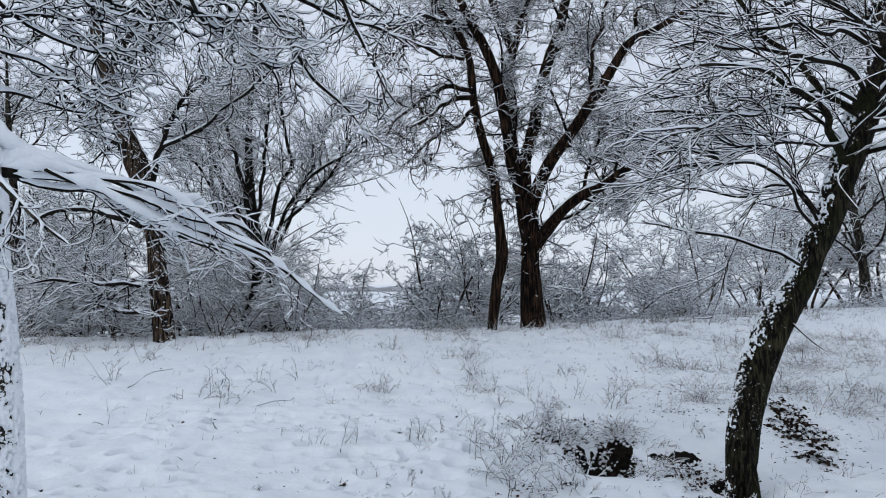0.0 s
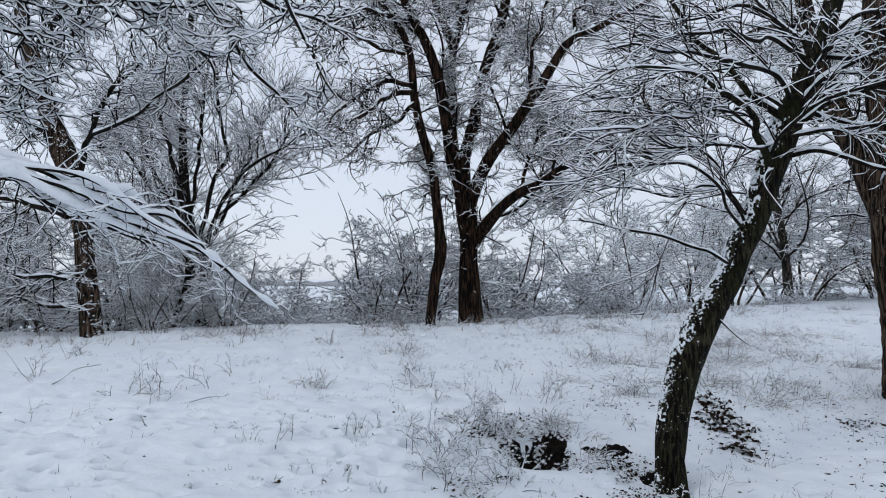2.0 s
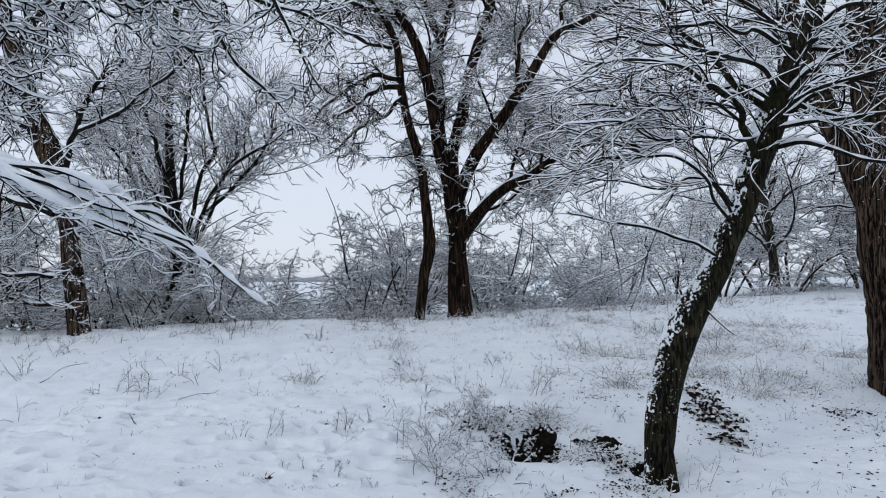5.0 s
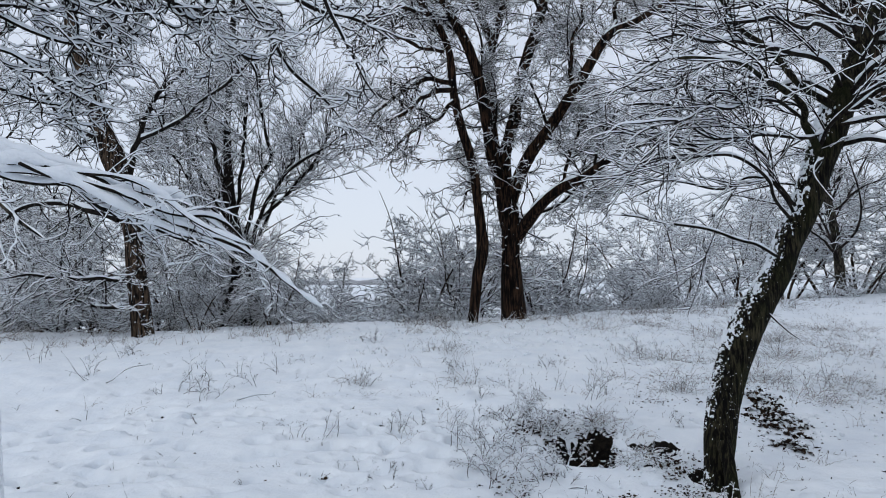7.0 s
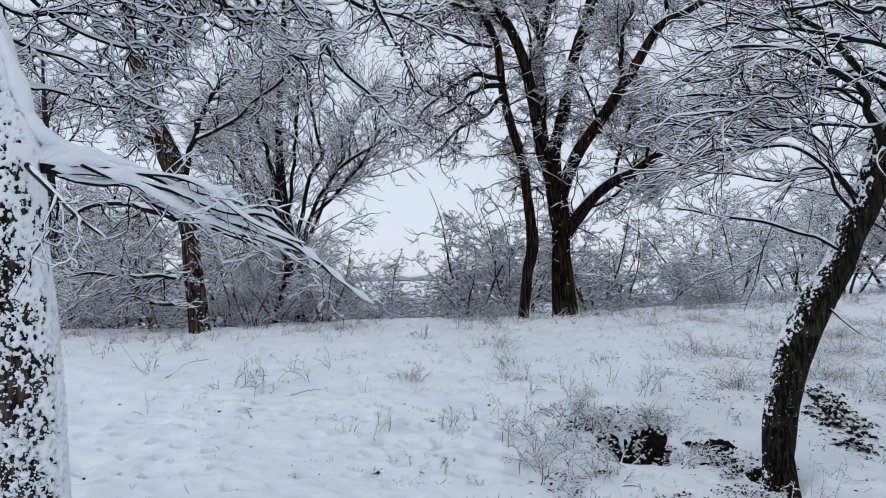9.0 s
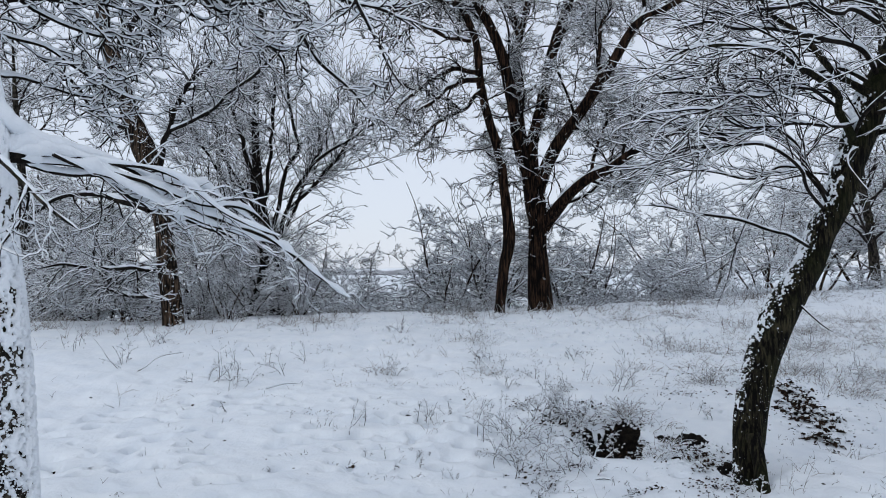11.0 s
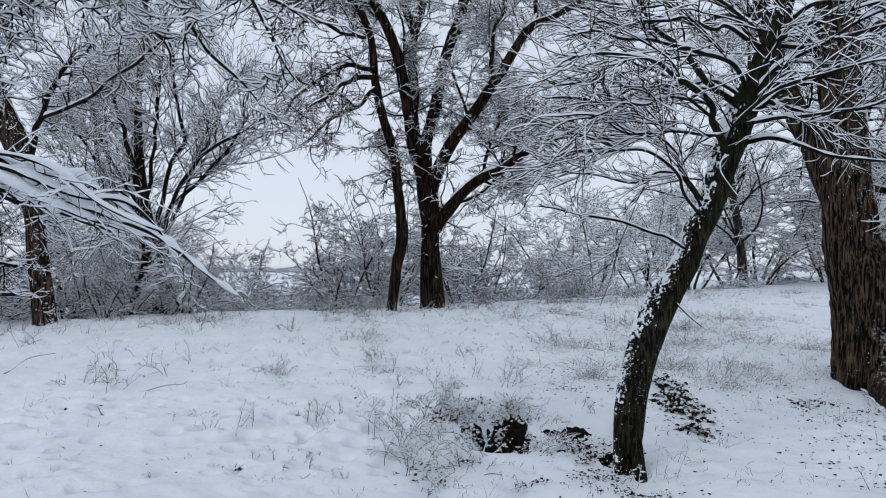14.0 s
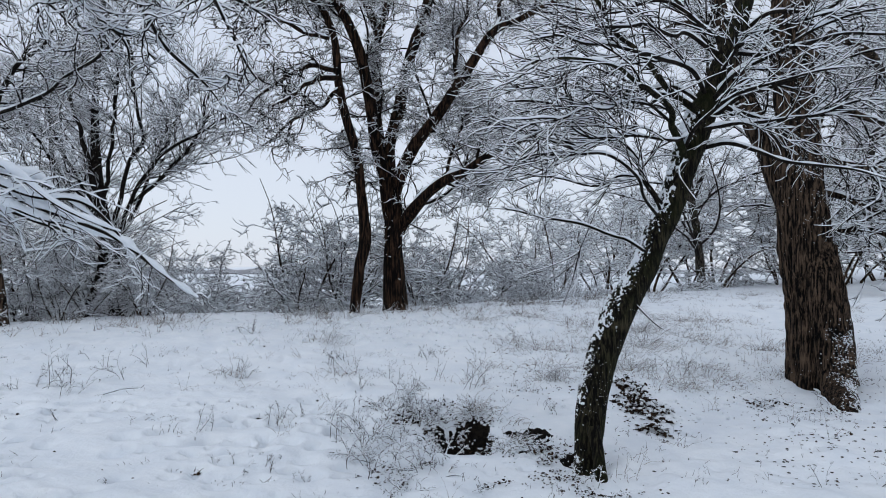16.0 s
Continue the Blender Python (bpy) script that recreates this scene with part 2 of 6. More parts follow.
# ---- the lie of the land ----
def height(x, y):
    """The snow's surface: a level strip, a low bank, a crest, a drop to fields behind it, and hills far off."""
    x, y = np.asarray(x, float), np.asarray(y, float)
    bank = np.interp(x, (-30, -6, -3, 2, 8, 12, 18, 40), (0.68, 0.77, 0.82, 0.95, 1.10, 1.22, 1.42, 2.4))
    crest = np.interp(x, (-20, -4, 2, 8, 20), (13.0, 13.6, 15.0, 18.0, 24.0))
    up = np.clip((y - 4.5) / (crest - 4.5), 0, 1)
    z = bank * (0.35 * up + 0.65 * smooth(up, 0, 1.05))
    drop = np.interp(x, (-30, -2, 4, 9, 16, 60), (2.6, 2.4, 1.6, 0.6, 0.1, -1.2))
    z = z - drop * smooth(y, crest + 0.6, crest + 9)
    far = np.hypot(x, y)
    z = z * (1 - smooth(far, 60, 200)) - 5.0 * smooth(far, 35, 160)
    z = z + smooth(far, 350, 1500) * (22 + 14 * (vnoise(x / 420.0, y / 420.0, 3) - 0.5))
    near = 1 - smooth(far, 25, 60)
    z = z + near * (0.12 * (vnoise(x / 1.9, y / 1.9, 5) - 0.5) + 0.05 * (vnoise(x / 0.6, y / 0.6, 6) - 0.5) + 0.022 * (vnoise(x / 0.22, y / 0.22, 7) - 0.5))
    lumps = vnoise(x / 0.16, y / 0.16, 8) * vnoise(x / 0.5, y / 0.5, 9)
    z = z + near * 0.07 * (lumps - 0.25) * (1 - smooth(y, 14, 25))
    # the hollow washed out of the bank
    z = z - 0.42 * np.exp(-(((x - 1.45) / 0.29) ** 2 + ((y - 6.85) / 0.34) ** 2) ** 1.5)
    z = z + 0.10 * np.exp(-((x - 1.45) / 0.35) ** 2 - ((y - 7.5) / 0.22) ** 2)
    z = z - 0.16 * np.exp(-((x - 2.12) / 0.20) ** 2 - ((y - 6.85) / 0.17) ** 2)
    # the ground falls away at the foot of the leaning trunk
    z = z - 0.08 * np.exp(-((x - 2.33) / 0.30) ** 2 - ((y - 5.75) / 0.40) ** 2)
    return z


PRINTS = [(rng.uniform(-4.2, 0.2), rng.uniform(5.6, 7.9), rng.uniform(0.05, 0.12), rng.uniform(0.04, 0.09)) for _ in range(70)]
for _ in range(16):  # short lines of half-filled steps
    ax, ay, way = rng.uniform(-4.0, 0.6), rng.uniform(5.7, 9.0), rng.uniform(-0.5, 0.5)
    PRINTS += [(ax + i * 0.34 * math.cos(way) + rng.normal(0, 0.03), ay + i * 0.34 * math.sin(way) + 0.06 * (-1) ** i, rng.uniform(0.07, 0.10), rng.uniform(0.06, 0.10)) for i in range(4)]
PRINTS += [(rng.uniform(-3.6, 0.8), rng.uniform(5.7, 8.6), rng.uniform(0.05, 0.09), rng.uniform(0.13, 0.21)) for _ in range(60)]
DEEP = PRINTS[-60::2]
PRINTS += [(rng.uniform(-4.0, 5.5), rng.uniform(5.6, 12.0), rng.uniform(0.03, 0.07), rng.uniform(0.04, 0.08)) for _ in range(200)]


def build_ground():
    fine_x, fine_y = np.concatenate([np.arange(-9, -4.5, 0.1), np.arange(-4.5, 5.5, 0.03), np.arange(5.5, 12.001, 0.1)]), np.concatenate([np.arange(5.2, 8.5, 0.03), np.arange(8.5, 10, 0.05), np.arange(10, 16.5, 0.1)])
    def tail(start, grow_by, end):
        out, s = [], 0.1
        while not out or abs(out[-1]) < abs(end):
            start += s * (1 if end > 0 else -1)
            s *= grow_by
            out.append(start)
        return np.array(out)
    xs = np.concatenate([tail(-9, 1.13, -3500)[::-1], fine_x, tail(12, 1.13, 3500)])
    ys = np.concatenate([tail(5.2, 1.25, -300)[::-1], fine_y, tail(16.5, 1.08, 4500)])
    gx, gy = np.meshgrid(xs, ys)
    z = height(gx, gy)
    for px, py, wide, deep in PRINTS:  # old, half-filled steps and sunken spots
        z -= deep * np.exp(-(((gx - px) / wide) ** 2 + ((gy - py) / (wide * 0.8)) ** 2) ** 2.5)
    verts = np.stack([gx, gy, z], -1).reshape(-1, 3)
    w = len(xs)
    i = (np.arange(len(ys) - 1)[:, None] * w + np.arange(w - 1)[None]).ravel()
    ob = new("ground", mesh_of("ground", verts, np.stack([i, i + 1, i + w + 1, i + w], -1), SNOW_GROUND))
    tagged(ob, "fresh lumpy snow over a low grassy bank", "ground", kind="structure")


build_ground()


# ---- trees ----
class Tree:
    """A tree as an Empty at its foot; wood and snow are gathered and then linked as parts."""

    def __init__(self, name, label, category, base, twig=TWIG):
        self.base = np.array(base, float)
        self.thing = tagged(new(name), label, category)
        self.thing.location = base
        self.pattern = (1, 0, 0, 1)  # which of a twig's four faces carry snow
        self.paths, self.radii, self.wood, self.fine, self.snow, self.stuck, self.specks, self.twig = [], [], [], [], [], [], [], twig

    def limb(self, name, points, mat, sides=12, rough=0.0, snow=0.0, label="", keep=True, jitter=0.03, step=None):
        path, rad = spline(points, step or max(0.05, points[0][3] * 0.6))
        n = len(path)
        if name != "trunk":
            last = max(2, n // 6)
            rad[-last:] *= np.linspace(1, 0.2, last)
        pace = np.linalg.norm(path[1] - path[0])
        gap = max(4, int(8 * rad.mean() / pace) if name == "trunk" else int(max(0.3, 8 * rad.mean()) / pace))
        knots = np.arange(0, n + 2 * gap, gap)
        jig = np.stack([np.interp(np.arange(n), knots, rng.normal(0, 1, len(knots))) for _ in range(3)], 1)
        jig = np.apply_along_axis(lambda c: np.convolve(np.pad(c, gap // 2, mode="edge"), np.ones(gap // 2 * 2 + 1) / (gap // 2 * 2 + 1), "valid"), 0, jig)
        sway = np.minimum(rad * 0.05, jitter) if name == "trunk" else jitter * np.clip(np.arange(n) * pace / 0.4, 0, 1)
        path[1:] += jig[1:] * sway[1:, None]
        ring = rings(path, sides)
        v = path[:, None] + ring * rad[:, None, None]
        if rough:
            low = vnoise3(v / (rad.max() * 1.6), 12) - 0.5
            along = v * np.array((1, 1, 0.22))
            grain = max(0.045 if rad.max() > 0.2 else 0.03, rad.max() * 0.12)
            furrow = 0.65 * np.sqrt(np.abs(vnoise3(along / grain, 11) - 0.5) * 2) + 0.35 * np.sqrt(np.abs(vnoise3(along * np.array((1, 1, 1.4)) / (grain * 0.7), 13) - 0.5) * 2)
            v = v + ring * (rough * (furrow - 0.5) + rad[:, None] * 0.16 * low)[..., None]
        v, q = v.reshape(-1, 3), tube_quads(n, sides)
        part(name, mesh_of(name, v - self.base, q, mat), self.thing, label)
        if snow:
            self.snow.append(snow_on(path[None], rad[None], snow + rad[None] * 0.5, 8, 0.0))
        if keep:
            u = np.linspace(0, n - 1, 25)
            self.paths.append(np.stack([np.interp(u, np.arange(n), path[:, c]) for c in range(3)], 1))
            self.radii.append(np.interp(u, np.arange(n), rad))
        return path, rad

    def plaster(self, path, rad, wind, cover, reach, grain, thick, sides=96, step=0.012, lo=-9.0, hi=9.0, climb=(8.0, 9.0, 0.0)):
        """Wet snow stuck to the bark: a skin that stands proud where it holds and sinks under the bark elsewhere."""
        s = np.concatenate([[0], np.cumsum(np.linalg.norm(np.diff(path, axis=0), axis=1))])
        u = np.arange(0, s[-1], step)
        p = np.stack([np.interp(u, s, path[:, c]) for c in range(3)], 1)
        keep = (p[:, 2] > lo) & (p[:, 2] < hi)
        p, r = p[keep], np.interp(u, s, rad)[keep]
        ring = rings(p, sides)
        v = p[:, None] + ring * r[:, None, None]
        n = 0.5 * vnoise3(v * np.array((1, 1, 0.7)) / grain, 21) + 0.3 * vnoise3(v / (grain * 0.45), 22) + 0.2 * vnoise3(v / (grain * 5), 23)
        face = (ring * unit(np.array(wind, float))).sum(-1)
        d = np.clip((n - 0.5) * 7 + cover + climb[2] * smooth(v[..., 2], climb[0], climb[1]) + reach * face, -1.6, 1.0)
        v = v + ring * (np.where(d > 0, np.sqrt(np.maximum(d, 0)), d * 1.5) * thick)[..., None]
        q = tube_quads(len(p), sides)
        self.stuck.append((v.reshape(-1, 3), q[d.ravel()[q].max(1) > -0.15]))

    def speckle(self, path, rad, count, wind, sharp, size, lo=-9.0, hi=9.0):
        """Grains of wet snow caught on the bark, thickest on the side that the wind came from."""
        n = count * 12
        s = np.concatenate([[0], np.cumsum(np.linalg.norm(np.diff(path, axis=0), axis=1))])
        u = rng.uniform(0, s[-1], n)
        i = np.clip(np.searchsorted(s, u) - 1, 0, len(path) - 1)
        turn, f = rng.integers(0, 32, n), rng.random((n, 1))
        hoop = rings(path, 32)
        ring = unit(hoop[i, turn] * (1 - f) + hoop[i, (turn + 1) % 32] * f)
        p = path[i] + (path[np.minimum(i + 1, len(path) - 1)] - path[i]) * rng.random((n, 1)) + ring * rad[i, None] * 0.985
        face = np.clip(((ring * unit(np.array(wind, float))).sum(1) + 1) / 2, 0, 1) ** sharp
        drift = np.clip((vnoise3(p / 0.14, 27) - 0.35) * 3, 0.05, 1)
        ok = np.flatnonzero((rng.random(n) < face * drift) & (p[:, 2] > lo) & (p[:, 2] < hi))[:count]
        self.specks.append(crumbs(p[ok], rng.uniform(size[0], size[1], len(ok)) * rng.uniform(0.5, 1.0, len(ok)), 0.7, 1.0))

    def shoots(self, source, count, length, ratio, k, curl, rise, angle, lo=0.15, hi=1.0, flat=0.0, cap=0.03, least=0.004, sides=4, snow=0.008, fine=True, taper=0.6, pull=(0.0, 0.0, 0.0), sway=0.5, lee=0.0):
        """Side shoots on the paths of source (paths, radii), more of them on the lee side where asked; returned in the same form."""
        p, d, r, t, who = sprout(*source, count, lo, hi, angle, flat, lee)
        size = rng.uniform(length[0], length[1], len(p)) * (1 - taper * t)
        out = grow(p, d, size, np.clip(r * ratio, least, cap), k, curl, rise, 0.35, pull, sway)
        if fine:
            self.fine.append(snowy_shoots(*out, snow))
            return out
        else:
            self.wood.extend(sweep(out[0][i:i + 1], out[1][i:i + 1], sides) for i in range(len(p)))
        if snow:
            self.snow.append(snow_on(*out, snow, max(3, sides)))
        return out

    def all_limbs(self, first=0, last=None):
        return np.array(self.paths[first:last]), np.array(self.radii[first:last])

    def finish(self):
        for v, q in self.wood:
            part("branch", mesh_of("branch", v - self.base, q, self.twig), self.thing)
        for name, pieces, mat, label in (("crown", self.fine, self.twig, "fine bare twigs lined with snow"), ("snow_cover", self.snow, SNOW, "fresh white snow on the branches"), ("snow_crust", self.stuck, SNOW, "wet snow stuck to the bark"), ("snow_specks", self.specks, SNOW, "grains of wet snow on the bark")):
            if pieces:
                v, q = joined(pieces)
                me = mesh_of(name, v - self.base, q, mat, True, SNOW, self.pattern) if name == "crown" else mesh_of(name, v - self.base, q, mat)
                tagged(part(name, me, self.thing, label), kind="stuff")


def broad_tree():
    """The large forked tree on the crest."""
    t = Tree("tree", "large bare tree with a forked red-brown trunk, snow on every limb", "tree", (1.77, 15.00, 0.90))
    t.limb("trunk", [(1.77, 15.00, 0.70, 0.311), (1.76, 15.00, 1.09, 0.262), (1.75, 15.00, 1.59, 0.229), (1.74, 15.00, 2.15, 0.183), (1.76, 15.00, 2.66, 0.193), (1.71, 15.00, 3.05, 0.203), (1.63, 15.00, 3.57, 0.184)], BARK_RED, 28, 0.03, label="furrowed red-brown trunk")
    t.limb("limb", [(1.85, 15.00, 2.49, 0.119), (1.98, 14.78, 2.79, 0.122), (2.20, 14.56, 3.07, 0.107), (2.66, 14.33, 3.48, 0.096), (3.15, 14.11, 3.66, 0.085), (3.53, 13.89, 3.97, 0.075), (3.79, 13.67, 4.15, 0.065), (4.15, 13.44, 4.21, 0.048), (4.66, 13.22, 4.11, 0.027), (5.07, 13.00, 3.90, 0.015)], BARK_RED, 12, 0.012, 0.03)
    t.limb("limb", [(1.71, 15.00, 3.11, 0.138), (1.87, 14.90, 3.72, 0.128), (2.14, 14.80, 4.22, 0.118), (2.46, 14.70, 4.65, 0.113), (2.89, 14.60, 5.30, 0.103), (3.32, 14.50, 5.98, 0.093), (3.64, 14.40, 6.47, 0.079), (4.00, 14.30, 6.66, 0.065), (4.52, 14.20, 6.93, 0.055), (5.14, 14.10, 7.25, 0.038), (5.87, 14.00, 7.82, 0.020)], BARK_RED, 12, 0.012, 0.03)
    t.limb("limb", [(1.63, 15.00, 3.62, 0.138), (1.67, 15.11, 4.21, 0.121), (1.86, 15.22, 4.99, 0.117), (2.05, 15.33, 5.78, 0.114), (2.25, 15.44, 6.53, 0.110), (2.43, 15.56, 7.17, 0.106), (2.59, 15.67, 7.82, 0.102), (2.72, 15.78, 8.73, 0.088), (3.14, 15.89, 10.41, 0.049), (3.43, 16.00, 12.01, 0.020)], BARK_RED, 12, 0.012, 0.015)
    t.limb("limb", [(1.59, 15.00, 3.51, 0.138), (1.37, 14.90, 4.18, 0.119), (1.21, 14.80, 5.12, 0.115), (1.05, 14.70, 5.89, 0.106), (0.82, 14.60, 6.46, 0.096), (0.57, 14.50, 6.88, 0.082), (0.31, 14.40, 7.32, 0.072), (0.07, 14.30, 7.95, 0.054), (-0.15, 14.20, 9.25, 0.022)], BARK_RED, 12, 0.012, 0.015)
    t.limb("limb", [(1.50, 15.00, 3.85, 0.101), (1.42, 15.14, 4.80, 0.089), (1.42, 15.29, 5.77, 0.086), (1.46, 15.43, 6.58, 0.081), (1.64, 15.57, 7.17, 0.073), (1.82, 15.71, 7.84, 0.064), (2.02, 15.86, 8.89, 0.045), (1.99, 16.00, 10.48, 0.020)], BARK_RED, 10, 0.01, 0.01)
    t.limb("limb", [(1.44, 15.30, 6.48, 0.076), (1.29, 15.44, 6.98, 0.082), (1.12, 15.58, 7.48, 0.078), (0.96, 15.72, 8.02, 0.069), (0.81, 15.86, 9.02, 0.045), (0.67, 16.00, 10.35, 0.020)], BARK_RED, 10, 0.01, 0.01)
    for points in ([(2.89, 14.60, 5.30, 0.046), (3.00, 14.90, 6.20, 0.038), (3.30, 15.20, 7.20, 0.028), (3.50, 15.40, 8.40, 0.014)],
                   [(3.64, 14.40, 6.47, 0.045), (3.90, 14.70, 7.20, 0.036), (4.40, 15.00, 7.90, 0.026), (4.70, 15.20, 8.80, 0.012)],
                   [(2.66, 14.33, 3.48, 0.036), (3.00, 14.70, 4.30, 0.030), (3.30, 15.00, 4.90, 0.022), (3.90, 15.20, 5.40, 0.010)]):
        t.limb("limb", points, BARK_RED, 9, 0.0, 0.014, jitter=0.06)
    main = t.all_limbs(1)
    t.shoots(t.all_limbs(0, 1), 46, (0.25, 0.8), 0.2, 5, 0.26, 0.0, (40, 85), 0.3, 1.0, cap=0.012, least=0.006, sides=3, snow=0.014)
    side = t.shoots(main, 4, (1.4, 2.6), 0.45, 10, 0.10, 0.03, (30, 65), 0.15, 0.8, cap=0.030, least=0.015, sides=6, snow=0.016, fine=False, taper=0.3, sway=0.9, lee=0.6, pull=(0, 0.02, 0))
    b1 = t.shoots(main, 18, (0.5, 1.5), 0.42, 8, 0.22, 0.0, (40, 85), 0.05, 1.0, cap=0.018, least=0.008, sides=4, snow=0.014, fine=False, taper=0.3, lee=0.45)
    b1s = t.shoots(side, 10, (0.5, 1.3), 0.5, 7, 0.22, 0.0, (35, 75), 0.15, 1.0, cap=0.016, least=0.008, sides=4, snow=0.014, fine=False, taper=0.3)
    for source in (b1, b1s):
        b2 = t.shoots(source, 8, (0.22, 0.65), 0.6, 5, 0.26, 0.0, (35, 80), 0.1, 1.0, cap=0.010, least=0.0055, sides=3, snow=0.012, lee=0.5)
        t.shoots(b2, 4, (0.10, 0.32), 0.75, 2, 0.32, 0.0, (30, 80), 0.1, 1.0, cap=0.008, least=0.005, sides=3, snow=0.011)
    t.finish()


def slim_tree():
    """The slimmer stem close beside it, with dark drooping twigs."""
    t = Tree("tree", "slim bare tree with a knotted trunk beside the broad tree", "tree", (0.96, 14.60, 0.96))
    t.limb("trunk", [(0.91, 14.60, 0.77, 0.116), (0.96, 14.60, 1.05, 0.099), (1.03, 14.60, 1.70, 0.104), (1.14, 14.60, 2.33, 0.120), (1.08, 14.60, 3.07, 0.096), (0.95, 14.60, 4.01, 0.088), (0.75, 14.60, 4.68, 0.084), (0.60, 14.60, 5.35, 0.080), (0.53, 14.60, 6.14, 0.072), (0.31, 14.60, 6.71, 0.064), (0.01, 14.60, 7.08, 0.055), (-0.21, 14.60, 7.62, 0.047), (-0.49, 14.60, 8.77, 0.026)], BARK_RED, 20, 0.02, 0.01)
    t.limb("limb", [(0.55, 14.40, 5.39, 0.054), (0.17, 13.93, 5.18, 0.048), (-0.19, 13.45, 4.85, 0.039), (-0.53, 12.97, 4.46, 0.030), (-0.84, 12.50, 4.03, 0.018)], BARK_RED, 8, 0.0, 0.012)
    t.limb("limb", [(0.53, 14.40, 5.53, 0.050), (0.06, 14.05, 5.45, 0.045), (-0.35, 13.70, 5.17, 0.035), (-0.75, 13.35, 4.78, 0.027), (-1.10, 13.00, 4.29, 0.015)], BARK_RED, 8, 0.0, 0.012)
    t.limb("limb", [(0.40, 14.40, 6.14, 0.037), (0.06, 14.05, 6.08, 0.033), (-0.46, 13.70, 6.13, 0.028), (-0.86, 13.35, 5.91, 0.019), (-1.13, 13.00, 5.45, 0.015)], BARK_RED, 8, 0.0, 0.015)
    t.limb("limb", [(0.12, 14.40, 6.87, 0.042), (-0.46, 13.60, 6.68, 0.032), (-0.92, 12.80, 6.18, 0.022), (-1.32, 12.00, 5.80, 0.014)], BARK_RED, 8, 0.0, 0.015)
    t.limb("limb", [(0.63, 14.40, 5.19, 0.046), (0.33, 14.18, 4.86, 0.041), (0.01, 13.95, 4.60, 0.036), (-0.35, 13.72, 4.27, 0.028), (-0.70, 13.50, 3.93, 0.015)], BARK_RED, 8, 0.0, 0.012)
    arms = t.all_limbs(1)
    b1 = t.shoots(arms, 12, (0.6, 1.4), 0.6, 9, 0.24, -0.06, (30, 80), 0.1, 1.0, cap=0.018, least=0.010, sides=5, snow=0.006, fine=False, taper=0.3)
    b2 = t.shoots(b1, 7, (0.3, 0.7), 0.7, 5, 0.28, -0.06, (30, 75), 0.1, 1.0, cap=0.011, least=0.007, sides=4, snow=0.004)
    t.shoots(b2, 3, (0.15, 0.4), 0.8, 3, 0.3, -0.06, (25, 75), 0.1, 1.0, cap=0.008, least=0.0055, sides=3, snow=0.003)
    top = t.all_limbs(0, 1)
    b1 = t.shoots(top, 44, (0.4, 1.4), 0.3, 9, 0.24, 0.0, (40, 85), 0.27, 1.0, cap=0.018, least=0.008, sides=5, snow=0.012, fine=False, taper=0.2, lee=0.8, pull=(0, 0.04, 0))
    b2 = t.shoots(b1, 7, (0.3, 0.8), 0.65, 5, 0.28, 0.0, (30, 75), 0.1, 1.0, cap=0.009, least=0.006, sides=4, snow=0.010)
    t.shoots(b2, 5, (0.12, 0.35), 0.8, 3, 0.3, 0.0, (25, 75), 0.1, 1.0, cap=0.007, least=0.005, sides=3, snow=0.009)
    t.finish()


